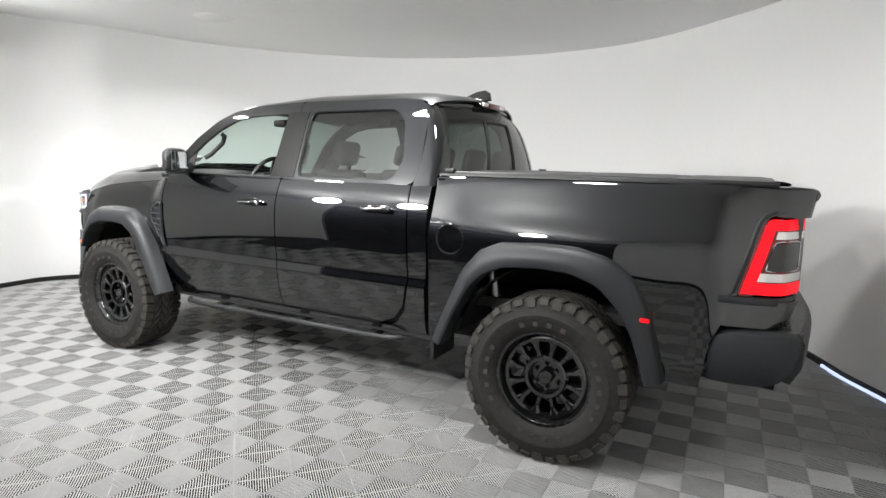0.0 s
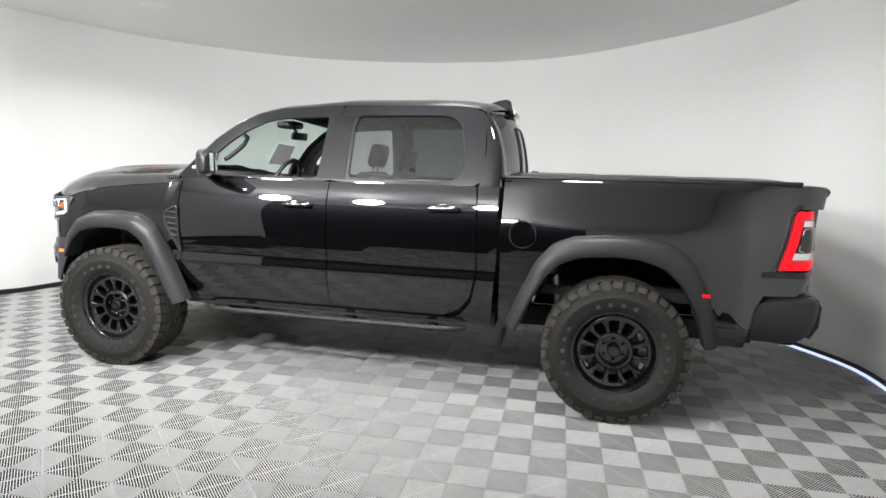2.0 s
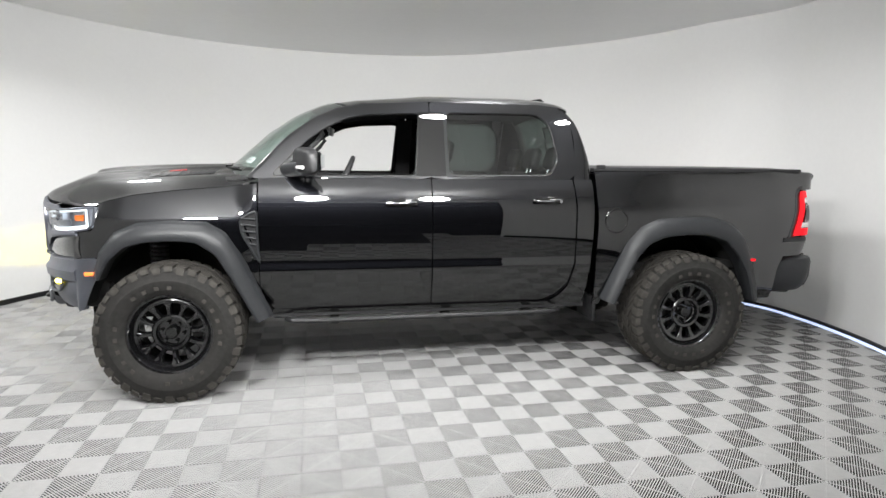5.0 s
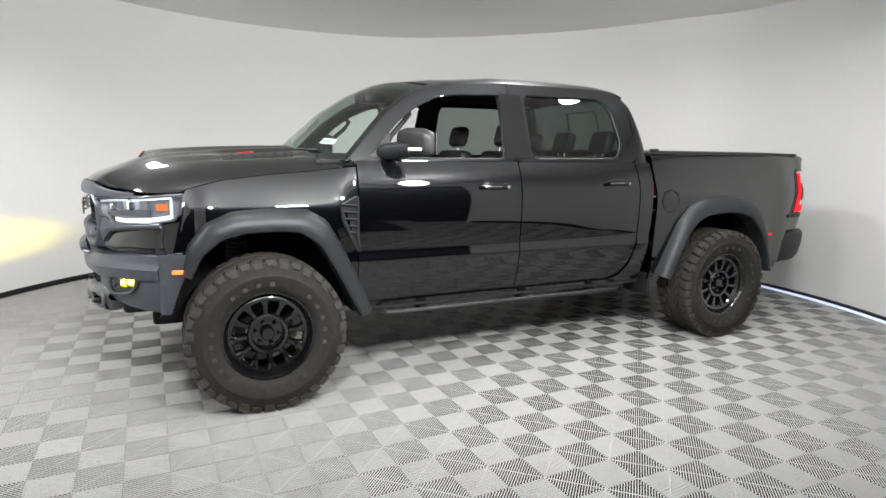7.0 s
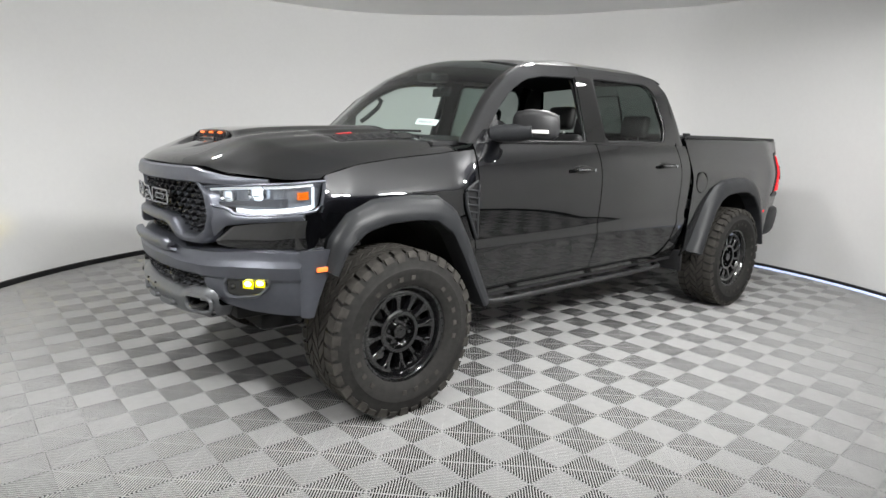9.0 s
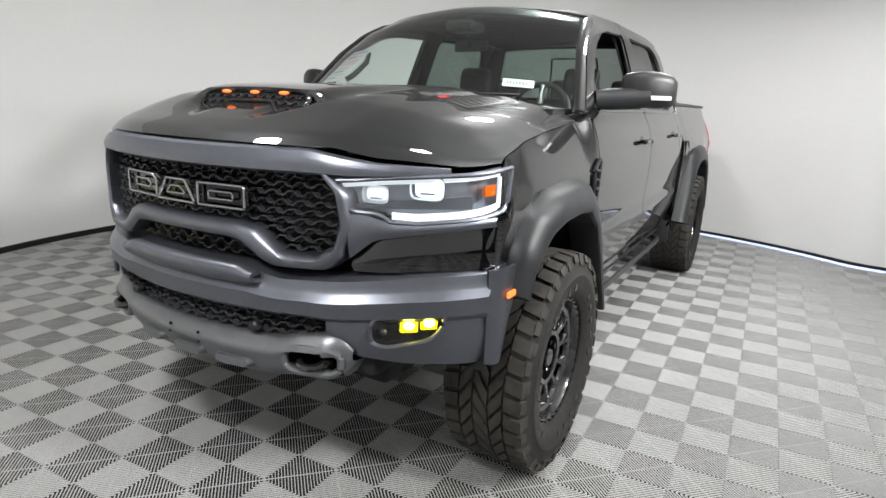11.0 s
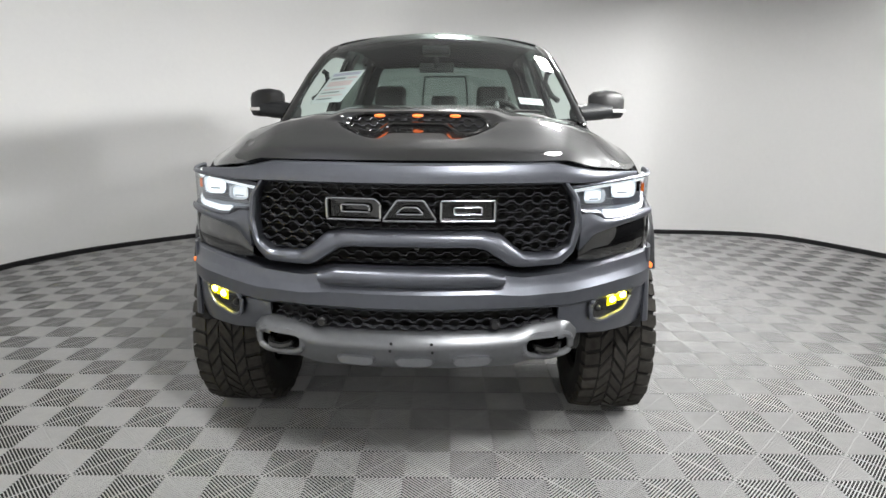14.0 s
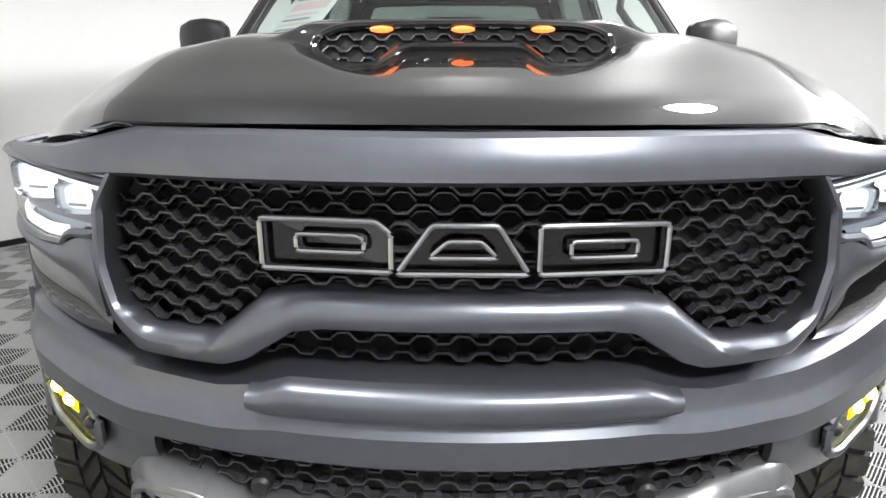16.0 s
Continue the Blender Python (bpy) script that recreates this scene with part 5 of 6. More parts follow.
    lg = part("lower_grille", bm, M_LINER, truck, "narrow black lower grille mesh")
    hexes(lg, pol, 0.060, 0.0265, lambda y, z: XF(y) + 0.006, 0.0022, "grille_mesh")
    for y in (0.335, -0.305):
        bm = bmesh.new()
        revolve(bm, [(0.0, -0.012), (0.012, -0.012), (0.017, -0.006), (0.019, 0.012)], 20, Matrix.Translation((XF(y) - 0.012, y, 0.731)) @ pose(0, 0, 0, 0, 0, -90))
        part("parking_sensor", bm, M_PLASTIC, lg)
    # skid plate
    top = [(0, 0.702), (0.38, 0.702), (0.44, 0.722), (0.55, 0.732), (0.59, 0.722), (0.622, 0.680)]
    bot = [(0, 0.552), (0.36, 0.552), (0.44, 0.568), (0.53, 0.560), (0.59, 0.580), (0.622, 0.640)]
    bm = bmesh.new()
    n = 80
    holes = []
    rows = []
    for i in range(n + 1):
        y = (2 * i / n - 1) * 0.622
        a = abs(y)
        zt, zl = line(top, a), line(bot, a)
        flat = 1 - 0.9 * smooth(0.55, 0.622, a)
        rows.append([Vector((XF(y) - (o * flat if o > 0 else o), y, zl + (zt - zl) * t)) for t, o in ((0, -0.075), (0, -0.026), (0.05, -0.010), (0.30, 0.010), (0.58, 0.029), (0.66, 0.032), (0.74, 0.028), (0.94, 0.006), (1.0, -0.012), (1.0, -0.05))])
    vs = grid(bm, rows)
    kill = [f for f in bm.faces if 0.420 < abs(f.calc_center_median().y) < 0.588 and 0.597 < f.calc_center_median().z < 0.668]
    bmesh.ops.delete(bm, geom=kill, context="FACES")
    skid = part("skid_plate", bm, M_SILVER, truck, "silver painted front skid plate", 40)
    for s in (-1, 1):
        c = [(s * (0.505 + 0.092 * math.copysign(abs(math.cos(t)) ** 0.6, math.cos(t))), 0.640 + 0.043 * math.copysign(abs(math.sin(t)) ** 0.7, math.sin(t))) for t in [2 * math.pi * k / 28 for k in range(28)]]
        bm = bmesh.new()
        loop = [Vector((XF(y) - 0.016, y, z)) for y, z in c]
        tube(bm, loop + [loop[0], loop[1]], 0.013, 8, False)
        part("hook_surround", bm, M_SILVER, skid)
        bm = bmesh.new()
        grid(bm, [[Vector((XF(y) - 0.016, y, z)), Vector((XF(y) + 0.10, y, z))] for y, z in c + c[:1]])
        bm.faces.new([bm.verts.new((XF(y) + 0.10, y, z)) for y, z in c])
        part("hook_pocket", bm, M_LINER, skid)
        bm = bmesh.new()
        hk = [(XF(0.5) + 0.10, s * 0.455, 0.650), (XF(0.5) + 0.0, s * 0.450, 0.640), (XF(0.5) - 0.035, s * 0.470, 0.628), (XF(0.5) - 0.042, s * 0.500, 0.624), (XF(0.5) - 0.030, s * 0.535, 0.628), (XF(0.5) + 0.01, s * 0.55, 0.638), (XF(0.5) + 0.10, s * 0.55, 0.650)]
        tube(bm, resample(hk, 22), 0.014, 8)
        part("tow_hook", bm, M_GLOSS, skid, "black steel tow hook")
    for y in (-0.222, -0.012, 0.205):
        bm = bmesh.new()
        c = [(y + (0.080 if abs(z - 0.60) < 0.02 else 0.066) * sgn, z) for z, sgn in ((0.578, -1), (0.600, -1), (0.618, -0.85), (0.618, 0.85), (0.600, 1), (0.578, 1))]
        c = rounded(c, 0.018, 3)
        lo = [bm.verts.new((XF(q) - 0.004, q, z)) for q, z in c]
        hi = [bm.verts.new((XF(q) - 0.034, y + (q - y) * 0.86, 0.598 + (z - 0.598) * 0.74)) for q, z in c]
        bm.faces.new(hi)
        for k in range(len(c)):
            bm.faces.new([lo[k], lo[(k + 1) % len(c)], hi[(k + 1) % len(c)], hi[k]])
        part("skid_rib", bm, M_SILVER, skid)
    for y, z in ((0.072, 0.668), (-0.075, 0.668), (0.076, 0.640), (-0.078, 0.636)):
        bm = bmesh.new()
        bmesh.ops.create_uvsphere(bm, u_segments=10, v_segments=6, radius=0.0055, matrix=Matrix.Translation((XF(y) - 0.030, y, z)))
        part("bolt_hole", bm, M_LINER, skid)
    # underside
    part("front_valance", bx(-2.60, -2.30, -0.66, 0.66, 0.56, 0.74, 0.03), M_DARK, truck)


def strip_mesh(pts_top, pts_low, prof, y_max, n=40):
    def fn(u, v):
        y = (2 * u - 1) * y_max
        a = abs(y)
        zt, zl = line(pts_top, a), line(pts_low, a)
        k = v * (len(prof) - 1)
        i = min(int(k), len(prof) - 2)
        sh = prof[i][0] + (prof[i + 1][0] - prof[i][0]) * (k - i)
        o = prof[i][1] + (prof[i + 1][1] - prof[i][1]) * (k - i)
        return (XF(y) - 0.012 - o, y, zl + (zt - zl) * sh)
    return sheet(fn, n, (len(prof) - 1) * 2, 0.015)


def build_headlamp(s):
    """Wraps from the grille to the fender: a is the way out along the front, in |y|, then back along the side."""
    def fp(a, z, off=0.0):
        # a from 0.575 to 0.93 runs over the front, past it back along the side
        if a <= 0.90:
            return Vector((XF(a) - off, s * a, z))
        t = a - 0.90
        x0 = XF(0.90)
        return Vector((x0 + t * 0.97 - off * 0.2, s * (0.90 + 0.055 * (1 - math.exp(-t / 0.06)) + off), z))
    top = [(0.575, 1.225), (0.70, 1.238), (0.90, 1.252), (1.02, 1.262), (1.10, 1.266)]
    low = [(0.575, 1.205), (0.600, 1.150), (0.615, 1.135), (0.690, 1.128), (0.715, 1.105), (0.78, 1.100), (0.92, 1.112), (1.05, 1.128), (1.085, 1.160), (1.10, 1.262)]
    def face(a0, a1, lo, hi, off, n=24, m=6, thick=0.0):
        return sheet(lambda u, v: fp(a0 + (a1 - a0) * u, line(lo, a0 + (a1 - a0) * u) + (line(hi, a0 + (a1 - a0) * u) - line(lo, a0 + (a1 - a0) * u)) * v, off), n, m, thick)
    head = part("head_lamp", face(0.575, 1.10, low, top, -0.045), M_LAMPBACK, truck, "wraparound head lamp with lit white light bars")
    ob = part("lens", face(0.575, 1.10, low, top, 0.002, 30, 6), M_LENS, head, "clear lens")
    ob.visible_shadow = False
    # rim round the lamp
    rim = [fp(a, line(top, a), 0.0) for a in [0.575 + 0.525 * k / 30 for k in range(31)]]
    rim2 = [fp(a, line(low, a), 0.0) for a in [1.10 - 0.525 * k / 30 for k in range(31)]]
    bm = bmesh.new()
    tube(bm, rim + rim2 + [rim[0]], 0.008, 6, False)
    part("lamp_rim", bm, M_FASCIA, head)
    # upper and lower light bars
    bm = sheet(lambda u, v: fp(0.582 + 0.46 * u, line(top, 0.582 + 0.46 * u) - 0.020 + 0.011 * v, -0.012), 24, 2, 0.008)
    part("light_bar", bm, M_DRL, head, "glowing white upper light bar")
    bm = sheet(lambda u, v: fp(0.715 + 0.32 * u, line(low, 0.715 + 0.32 * u) + 0.007 + 0.021 * v, -0.012), 24, 2, 0.008)
    part("light_bar", bm, M_DRL, head, "glowing white lower light bar")
    bm = sheet(lambda u, v: fp(1.035 + 0.012 * u + 0.0 * v, 1.140 + 0.10 * v, -0.008), 2, 8, 0.01)
    part("light_guide", bm, M_DIMBAR, head)
    # projectors
    for a, wide, high, mt in ((0.668, 0.036, 0.023, M_WHITE_DIM), (0.795, 0.046, 0.030, M_WHITE_L)):
        p = fp(a, 1.186 + 0.02 * (a - 0.66) / 0.125, -0.030)
        d = Vector((-1, s * 0.28, 0)).normalized()
        q = Matrix.Translation(p) @ d.to_track_quat("Z", "Y").to_matrix().to_4x4()
        def ring_at(k, depth):
            out = []
            for n in range(28):
                cc, sn = math.cos(2 * math.pi * n / 28), math.sin(2 * math.pi * n / 28)
                out.append(q @ Vector((wide * k * math.copysign(abs(cc) ** 0.5, cc), high * k * math.copysign(abs(sn) ** 0.5, sn), depth)))
            return out
        bm = bmesh.new()
        grid(bm, [ring_at(0.95, -0.016), ring_at(1.06, 0.004), ring_at(1.20, 0.016), ring_at(1.22, 0.010)], close_v=True)
        part("reflector", bm, M_CHROME, head)
        bm = bmesh.new()
        vs = grid(bm, [ring_at(0.98, -0.010), ring_at(0.97, 0.0), ring_at(0.85, 0.006), ring_at(0.5, 0.010), ring_at(0.1, 0.011)], close_v=True)
        bm.faces.new(vs[-1])
        part("projector", bm, mt, head, "lit white projector lens")
        # dark bar across the lens
        part("shutter", box(bmesh.new(), -wide * 0.5, wide * 0.5, -high * 0.62, -high * 0.42, 0.006, 0.013, 0.001, q), M_LAMPBACK, head)
    part("lamp_frame", sheet(lambda u, v: fp(0.60 + 0.30 * u, 1.142 + 0.012 * v + 0.03 * u * v, -0.03), 12, 2, 0.01), M_FASCIA, head)
    bm = sheet(lambda u, v: fp(0.965 + 0.055 * u, 1.180 + (0.034 + 0.004 * u) * v, -0.012), 8, 4, 0.01)
    part("amber_reflector", bm, M_AMBER, head, "amber turn signal lens")


build_hood()
build_front()


# tail and bed
def build_rear():
    bm = bmesh.new()
    rows = []
    for u in range(25):
        y = (2 * u / 24 - 1) * 0.80
        bow = 0.035 * (1 - (y / 0.80) ** 2)
        rows.append([(x + bow + 0.05, y, z) for x, z in ((2.81, 0.88), (2.915, 0.885), (2.925, 1.0), (2.915, 1.2), (2.925, 1.40), (2.945, 1.44), (2.968, 1.462), (2.978, 1.484), (2.972, 1.500), (2.93, 1.517), (2.85, 1.522))])
    vs = grid(bm, rows, close_v=True)
    bm.faces.new(vs[0])
    bm.faces.new(vs[-1])
    gate = part("tailgate", bm, M_PAINT, truck, "gloss black tailgate with a small spoiler lip", 35)
    for s in (-1, 1):
        def tc(u, v):
            a = u * math.pi / 2
            z = 1.383 + 0.132 * min(1.0, v * 1.25)
            k = max(0.0, v - 0.8) / 0.2
            yo = lerp(BED, min(z, 1.50)) - 0.045 - 0.79
            r = 1 - 0.9 * k
            return (2.862 + (0.140 + 0.024 * v) * math.sin(a) * r, s * (0.79 + yo * math.cos(a) * r), z + 0.006 * k)
        bm = sheet(tc, 10, 12, 0.0)
        part("tail_corner", bm, M_PAINT, truck)
    part("gate_handle", bx(2.985, 3.025, -0.13, 0.13, 1.28, 1.35, 0.012), M_PLASTIC, gate)
    # bumper middle with its step pads
    bm = bmesh.new()
    rows = []
    for u in range(17):
        y = (2 * u / 16 - 1) * 0.86
        bow = 0.07 * (1 - (y / 0.86) ** 2)
        rows.append([(x + bow, y, z) for x, z in ((2.80, 0.64), (2.985, 0.60), (3.025, 0.68), (3.030, 0.80), (3.00, 0.848), (2.80, 0.85))])
    vs = grid(bm, rows, close_v=True)
    bm.faces.new(vs[0])
    bm.faces.new(vs[-1])
    bumper = part("rear_bumper", bm, M_FLARE, truck, "satin grey rear bumper", 35)
    for s in (-1, 1):
        for k in range(4):
            y = s * (0.70 + 0.045 * k)
            part("step_rib", bx(2.86, 2.97, y - 0.010, y + 0.010, 0.848, 0.866, 0.004), M_PLASTIC, bumper)
        bm = bmesh.new()
        tube(bm, [(2.60, s * 0.72, 0.60), (2.86, s * 0.72, 0.575), (2.93, s * 0.73, 0.572)], 0.055, 16, False)
        part("exhaust_tip", bm, M_GLOSS, truck, "black exhaust tip")
    part("tow_bracket", bx(2.70, 2.86, -0.55, -0.50, 0.535, 0.585, 0.006), M_DARK, truck)
    # bed box and front wall
    part("bed_floor", bx(1.10, 2.86, -0.84, 0.84, 0.76, 0.82), M_DARK, truck)
    part("bed_front", bx(1.10, 1.14, -0.88, 0.88, 0.60, 1.50), M_PAINT, truck)
    # folding cover in three panels
    cover = tagged(new("bed_cover"), "matt black three-panel folding bed cover, closed", "bed cover")
    for x0, x1 in ((1.15, 1.735), (1.755, 2.34), (2.36, 2.845)):
        bm = bmesh.new()
        grid(bm, [[(x0 + (x1 - x0) * i / 8, -0.83 + 1.66 * j / 16, 1.534 + 0.014 * (1 - abs(2 * j / 16 - 1) ** 3) + (0.005 if 0 < i < 8 else -0.003)) for j in range(17)] for i in range(9)])
        bmesh.ops.recalc_face_normals(bm, faces=bm.faces)
        bmesh.ops.solidify(bm, geom=list(bm.faces), thickness=0.02)
        part("cover_panel", bm, M_COVER, cover)
    for x in (1.745, 2.35):
        part("cover_hinge", bx(x - 0.012, x + 0.012, -0.82, 0.82, 1.528, 1.543, 0.004), M_PLASTIC, cover)
    for s in (-1, 1):
        bm = bmesh.new()
        tube(bm, [(1.13, s * 0.842, 1.532), (2.0, s * 0.842, 1.532), (2.86, s * 0.842, 1.528)], 0.013, 8)
        part("cover_rail", bm, M_PLASTIC, cover)
        part("cover_clamp", bx(1.13, 1.19, s * 0.845 - 0.02, s * 0.845 + 0.02, 1.533, 1.560, 0.006), M_PLASTIC, cover)
    # chassis
    for s in (-1, 1):
        part("frame_rail", bx(-2.35, 2.75, s * 0.50 - 0.05, s * 0.50 + 0.05, 0.46, 0.60, 0.01), M_DARK, truck)
    bm = bmesh.new()
    tube(bm, [(AX_R, -0.80, HUB_Z), (AX_R, 0.80, HUB_Z)], 0.05, 12)
    bmesh.ops.create_uvsphere(bm, u_segments=16, v_segments=10, radius=0.15, matrix=Matrix.Translation((AX_R, 0, HUB_Z)))
    part("rear_axle", bm, M_DARK, truck)
    bm = bmesh.new()
    for s in (-1, 1):
        tube(bm, [(AX_F - 0.05, s * 0.32, 0.40), (AX_F, s * 0.76, 0.38)], 0.035, 8)
        tube(bm, [(AX_F, s * 0.45, 0.78), (AX_F, s * 0.76, 0.66)], 0.028, 8)
    part("front_suspension", bm, M_DARK, truck)
    part("engine_bay", bx(-2.45, -1.25, -0.60, 0.60, 0.46, 1.28, 0.02), M_LINER, truck)
    part("gearbox", bx(-1.25, 0.1, -0.30, 0.30, 0.42, 0.62, 0.04), M_DARK, truck)
    part("fuel_tank", bx(0.15, 1.25, -0.42, 0.05, 0.44, 0.66, 0.04), M_DARK, truck)
    bm = bmesh.new()
    tube(bm, [(-1.2, 0.25, 0.48), (0.2, 0.30, 0.48), (1.3, 0.42, 0.52), (2.6, 0.72, 0.60)], 0.045, 10)
    part("exhaust_pipe", bm, M_STEEL, truck)


build_rear()


# wheels
def wheel_parts():
    """A wheel at the origin, its outer face towards -y."""
    hub = bmesh.new()
    bmesh.ops.create_cone(hub, cap_ends=True, segments=36, radius1=0.17, radius2=0.17, depth=0.03, matrix=pose(0, 0.10, 0, 90))
    tube(hub, [(0, -0.02, 0), (0, 0.16, 0)], 0.07, 20)
    R0, W = HUB_Z + 0.004, 0.160
    ty = bmesh.new()
    prof = [(0.258, -0.112), (0.266, -0.140), (0.284, -0.156), (0.306, -0.166), (0.335, -0.169), (0.342, -0.172), (0.362, -0.172), (0.368, -0.168), (0.395, -0.164), (0.418, -0.156), (R0 - 0.018, -0.146), (R0 - 0.013, -0.10), (R0 - 0.011, 0.0),
            (R0 - 0.013, 0.10), (R0 - 0.018, 0.146), (0.418, 0.156), (0.36, 0.170), (0.306, 0.166), (0.266, 0.140), (0.258, 0.112)]
    revolve(ty, prof, 96)
    carcass, ty = ty, bmesh.new()
    # tread: shoulder lugs that run down the side, and two middle rows
    N = 38
    def block(a0, a1, y0, y1, r0, r1, skew=0.0, r1b=None):
        q = []
        for r in (r0, None):
            for a, y in ((a0, y0), (a1, y0), (a1, y1), (a0, y1)):
                rr = r if r is not None else (r1 if y == y0 else (r1b if r1b else r1))
                aa = a + skew * (y - (y0 + y1) / 2)
                q.append(ty.verts.new((rr * math.cos(aa), y, rr * math.sin(aa))))
        for f in ((4, 5, 6, 7), (0, 1, 5, 4), (1, 2, 6, 5), (2, 3, 7, 6), (3, 0, 4, 7)):
            ty.faces.new([q[k] for k in f])
    st = 2 * math.pi / N
    for k in range(N):
        a = k * st
        long = k % 2
        for sg in (-1, 1):
            o = st * 0.5 if sg > 0 else 0
            y_out, y_in = sg * (0.157 if long else 0.150), sg * 0.092
            ya, yb = (y_out, y_in)
            block(a + o, a + o + st * 0.74, ya, yb, R0 - 0.04, R0 - 0.006, 0.5 * sg, R0)
            # side lug
            q = []
            for r, y in ((R0 - 0.008, sg * 0.155), (0.405 if long else 0.420, sg * 0.1665)):
                for aa in (a + o + st * 0.04, a + o + st * 0.70):
                    q.append((r, y, aa))
            vs = [ty.verts.new((r * math.cos(t), y, r * math.sin(t))) for r, y, t in q]
            vi = [ty.verts.new(((r - 0.004) * math.cos(t), y - sg * 0.014, (r - 0.004) * math.sin(t))) for r, y, t in q]
            ty.faces.new([vs[0], vs[1], vs[3], vs[2]])
            for x, y in ((0, 1), (1, 3), (3, 2), (2, 0)):
                ty.faces.new([vs[x], vs[y], vi[y], vi[x]])
        block(a + st * 0.05, a + st * 0.78, -0.084, -0.034, R0 - 0.03, R0, 3.0)
        block(a + st * 0.45, a + st * 1.14, -0.026, 0.028, R0 - 0.03, R0, -3.2)
        block(a + st * 0.10, a + st * 0.82, 0.036, 0.084, R0 - 0.03, R0, 3.0)
    # raised marks on the side wall
    for k in range(26):
        if k % 13 in (5, 6, 11, 12):
            continue
        a = 2 * math.pi * k / 26
        m = Matrix.Rotation(-a, 4, "Y") @ Matrix.Translation((0.315, -0.1685, 0))
        box(ty, -0.012, 0.012, -0.002, 0.002, -0.013, 0.013, 0, m)
    rim = bmesh.new()
    revolve(rim, [(0.20, 0.13), (0.205, 0.05), (0.205, -0.06), (0.212, -0.112), (0.222, -0.128), (0.236, -0.132), (0.243, -0.126), (0.243, -0.115), (0.232, -0.105), (0.222, 0.12)], 72)
    # spoke disc ring and hub ring
    revolve(rim, [(0.176, -0.085), (0.182, -0.098), (0.197, -0.103), (0.207, -0.098), (0.207, -0.06)], 72)
    revolve(rim, [(0.082, -0.05), (0.080, -0.080), (0.084, -0.092), (0.100, -0.094), (0.108, -0.086), (0.110, -0.055)], 48)
    revolve(rim, [(0.0, -0.048), (0.080, -0.048)], 32)
    spokes = []
    for k in range(12):
        a = 2 * math.pi * (k + 0.5) / 12
        sp = bmesh.new()
        rows = []
        for r, w, y in ((0.098, 0.0150, -0.084), (0.118, 0.0115, -0.086), (0.145, 0.0125, -0.090), (0.165, 0.0165, -0.095), (0.182, 0.026, -0.099), (0.196, 0.042, -0.100)):
            rows.append([Vector((r, y + d, w * q)) for q, d in ((-1.25, 0.040), (-1.0, 0.006), (-0.7, 0.0), (0.7, 0.0), (1.0, 0.006), (1.25, 0.040))])
        grid(sp, rows)
        bmesh.ops.transform(sp, matrix=Matrix.Rotation(-a, 4, "Y"), verts=sp.verts)
        spokes.append(sp)
    cap = bmesh.new()
    revolve(cap, [(0.0, -0.094), (0.030, -0.094), (0.035, -0.088), (0.036, -0.045)], 32)
    lugs = []
    for k in range(6):
        a = 2 * math.pi * k / 6
        lugs.append(bmesh.new())
        bmesh.ops.create_cone(lugs[-1], cap_ends=True, segments=6, radius1=0.012, radius2=0.009, depth=0.035, matrix=Matrix.Translation((0.060 * math.cos(a), -0.062, 0.060 * math.sin(a))) @ pose(0, 0, 0, 90))
    bolts = bmesh.new()
    for k in range(36):
        a = 2 * math.pi * k / 36
        bmesh.ops.create_cone(bolts, cap_ends=True, segments=6, radius1=0.0042, radius2=0.0042, depth=0.006, matrix=Matrix.Translation((0.2285 * math.cos(a), -0.133, 0.2285 * math.sin(a))) @ pose(0, 0, 0, 90))
    for b in [rim, cap, bolts] + spokes + lugs:
        bmesh.ops.transform(b, matrix=Matrix.Diagonal((1.125, 1.0, 1.125, 1.0)), verts=b.verts)
    return hub, carcass, ty, rim, spokes, cap, lugs, bolts


def build_wheels():
    hub, carcass, tread, rim, spokes, cap, lugs, bolts = wheel_parts()
    first = part("wheel", hub, M_DARK, truck, "large off-road wheel with a black rim")
    part("tyre", carcass, M_RUBBER, first, "dusty dark rubber all-terrain tyre", 30)
    tagged(part("tread", tread, M_TREAD, first, "chunky all-terrain tread blocks", 30), kind="stuff")
    part("rim", rim, M_RIM, first, "gloss black rim", 35)
    for sp in spokes:
        part("spoke", sp, M_RIM, first, "", 40)
    part("centre_cap", cap, M_GLOSS, first)
    for lg in lugs:
        part("lug_nut", lg, M_RIM, first)
    tagged(part("bead_ring_bolts", bolts, M_RIM, first), kind="stuff")
    first.matrix_basis = Matrix.Translation((AX_F, -0.905, HUB_Z)) @ pose(0, 0, 0, 0, 11, 0)
    for x, y, turn, spin in ((AX_R, -0.905, 0, 27), (AX_F, 0.905, 180, 40), (AX_R, 0.905, 180, 5)):
        copy_thing(first, Matrix.Translation((x, y, HUB_Z)) @ pose(0, 0, 0, 0, 0, turn) @ pose(0, 0, 0, 0, spin, 0))


build_wheels()

# ---- floor of ribbed tiles ----
TILE_TURN, CELL = radians(1.70), 0.1985
TILE = 2 * CELL


def cell_frame(i, j):
    """The corner of cell i, j on the floor."""
    u, v = (i - 0.2457) * CELL, (j - 0.3393) * CELL
    c, s = math.cos(TILE_TURN), math.sin(TILE_TURN)
    return Vector((u * c - v * s, u * s + v * c, 0))


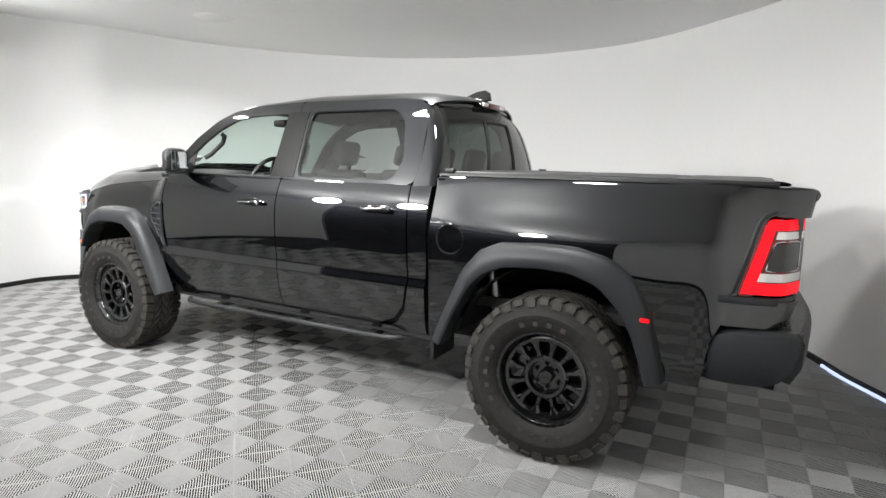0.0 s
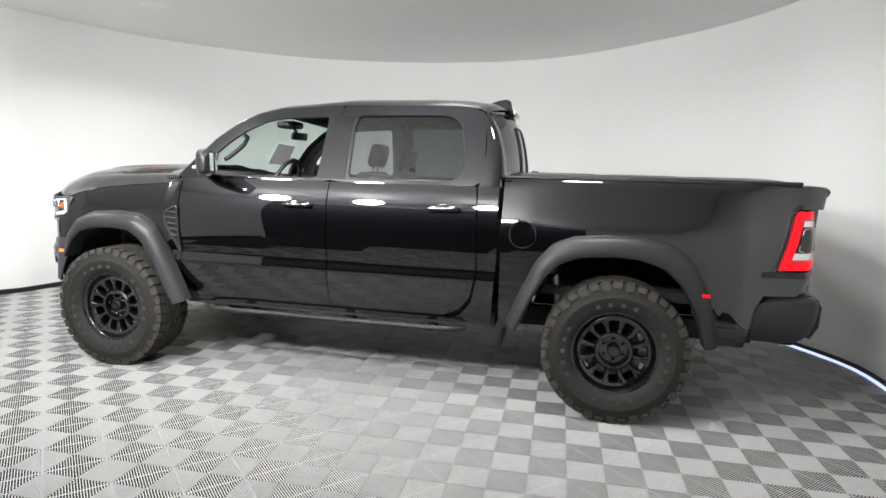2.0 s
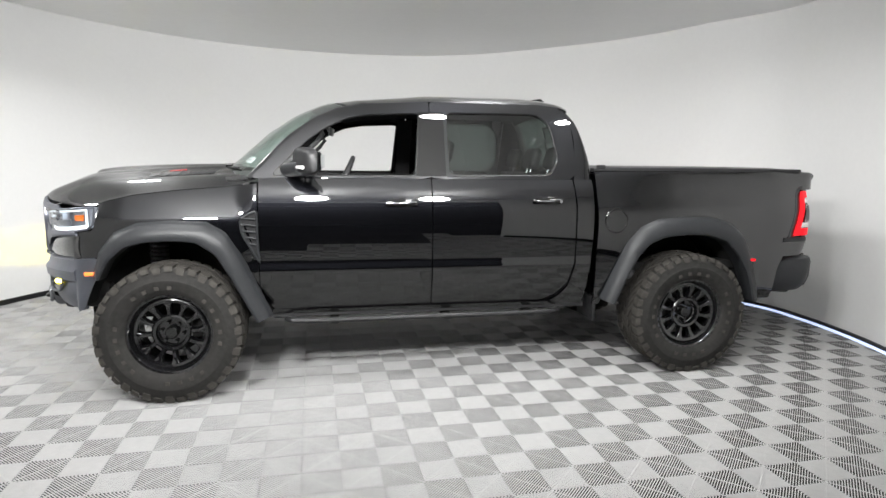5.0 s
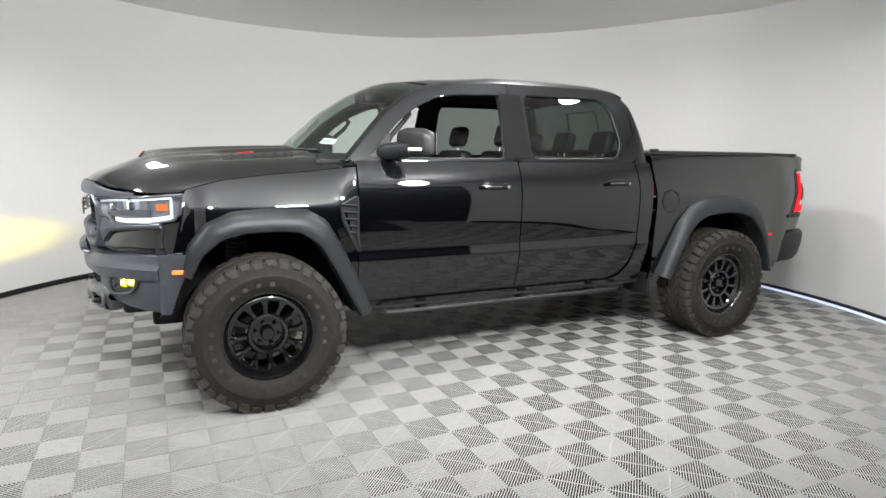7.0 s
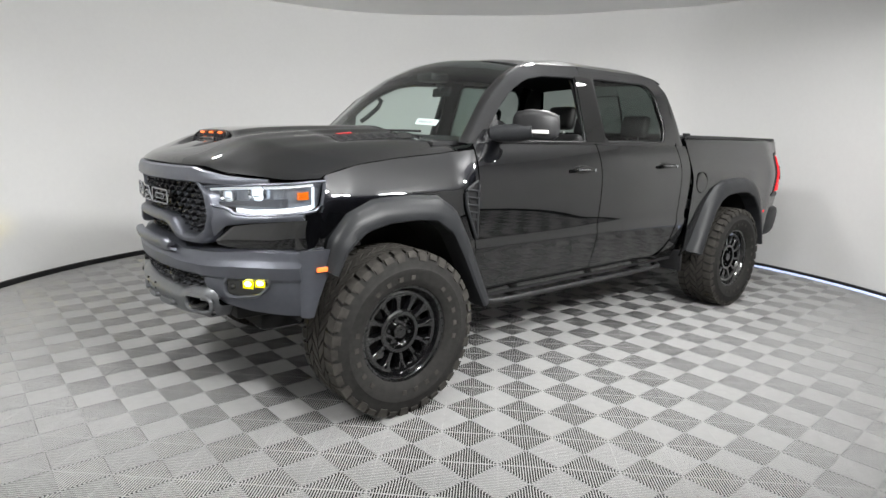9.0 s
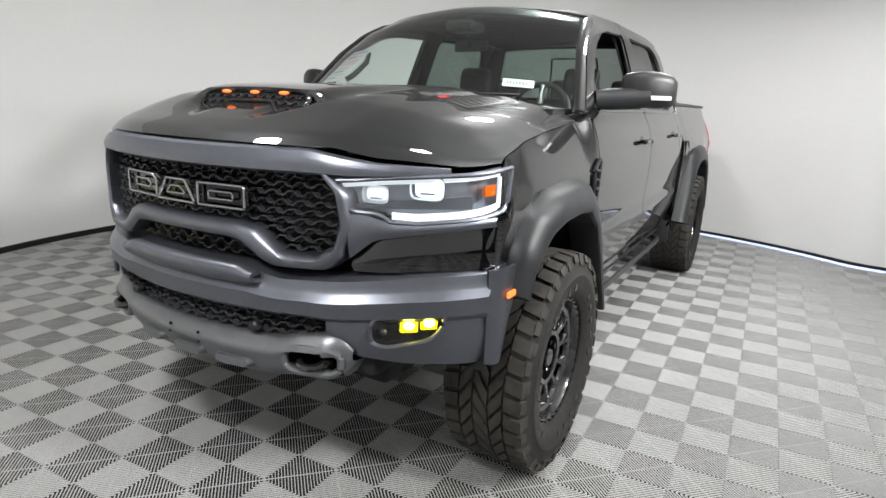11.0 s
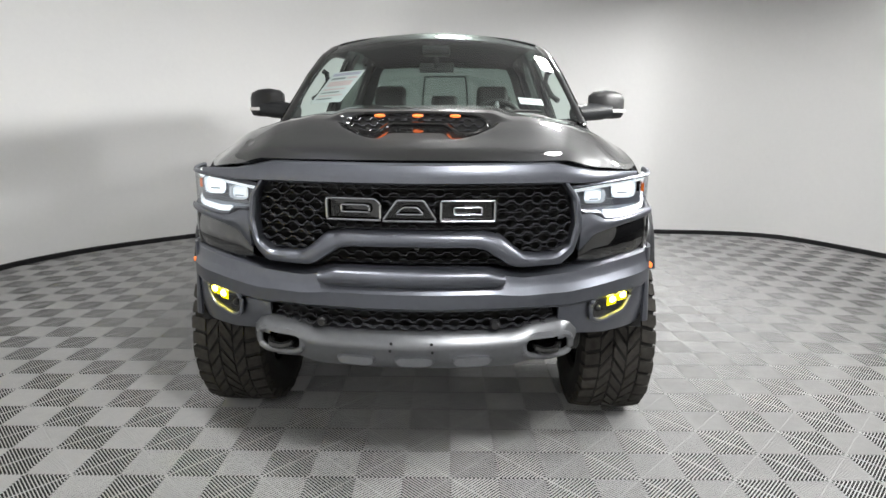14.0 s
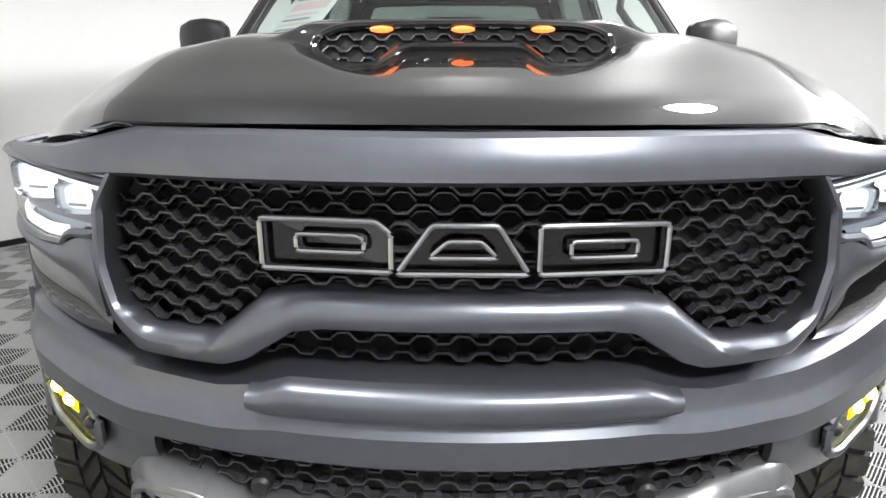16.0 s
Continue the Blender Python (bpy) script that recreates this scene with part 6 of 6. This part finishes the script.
def rib_cell(verts, faces, ox, oy, flip):
    n = 23
    pitch = CELL * math.sqrt(2) / n
    half, top, low = pitch * 0.145, 0.0, -0.0046
    g = CELL - 0.0016

    def bar(p, q, w, z1):
        d = (q - p).normalized()
        s = Vector((-d.y, d.x)) * w
        k = len(verts)
        for e in (p - s, q - s, q + s, p + s):
            x = (CELL - e.x) if flip else e.x
            verts.append((ox + x, oy + e.y, z1))
        for e in (p - s, q - s, q + s, p + s):
            x = (CELL - e.x) if flip else e.x
            verts.append((ox + x, oy + e.y, low))
        faces.extend([(k, k + 1, k + 2, k + 3), (k, k + 4, k + 5, k + 1), (k + 2, k + 6, k + 7, k + 3), (k + 1, k + 5, k + 6, k + 2), (k + 3, k + 7, k + 4, k)])

    for r in range(n):
        c = (r + 0.5) * pitch * math.sqrt(2) - CELL      # y = x + c
        a = Vector((max(0.0008, 0.0008 - c), max(0.0008, 0.0008 + c)))
        b = Vector((min(g, g - c), min(g, g + c)))
        if (b - a).length > 0.004:
            bar(a, b, half, top)
    bar(Vector((0.001, CELL - 0.001)), Vector((CELL - 0.001, 0.001)), 0.0010, -0.0014)


def tile_mesh():
    verts, faces = [], []
    for i in range(2):
        for j in range(2):
            # ribs lean one way on even cells and the other way on odd ones
            rib_cell(verts, faces, i * CELL, j * CELL, (i + j) % 2 == 1)
    return verts, faces


def build_floor():
    sub = bmesh.new()
    ring = [sub.verts.new(wall_point(360.0 * k / 120, -0.0046, 0.1)) for k in range(120)]
    sub.faces.new(ring)
    floor = tagged(link("floor", sub, M_SUB, label="light grey ribbed plastic tile floor with a chequered sheen"), category="floor", kind="structure")
    # hall floor out of view, its darkness comes from the near-black colour
    tagged(link("hall_floor", bx(-4.45, 4.45, -9.05, -5.0, -0.1, -0.022), M_HALL, label="near-black unseen floor standing in for the unlit hall"), category="floor", kind="structure")
    verts, faces = tile_mesh()
    me = bpy.data.meshes.new("tile")
    me.from_pydata(verts, [], faces)
    me.materials.append(M_RIB)
    me.update()
    spots = []
    for i in range(-32, 32):
        for j in range(-32, 32):
            c = cell_frame(2 * i + 1, 2 * j + 1) - ROOM
            deg = math.degrees(math.atan2(c.y, c.x))
            # the tiles stop where the dark hall begins
            if c.length < (4.5 if 232 < deg % 360 < 280 else wall_radius(deg) + 0.25):
                near = abs(c.x - 0.0) * 0.75 + abs(c.y + 1.6)
                spots.append((near, i, j))
    spots.sort()
    rest_v, rest_f = [], []
    rot = Matrix.Rotation(TILE_TURN, 4, "Z")
    for k, (_, i, j) in enumerate(spots):
        m = Matrix.Translation(cell_frame(2 * i, 2 * j)) @ rot
        if k < 300:
            ob = new("tile", me)
            ob.parent = floor
            ob.matrix_basis = m
        else:
            n = len(rest_v)
            rest_v.extend([tuple(m @ Vector(v)) for v in verts])
            rest_f.extend([tuple(q + n for q in f) for f in faces])
    me2 = bpy.data.meshes.new("outer_tiles")
    me2.from_pydata(rest_v, [], rest_f)
    me2.materials.append(M_RIB)
    me2.update()
    ob = new("outer_tiles", me2)
    ob.parent = floor
    tagged(ob, "ribbed grey floor tiles near the wall", kind="stuff")


build_floor()
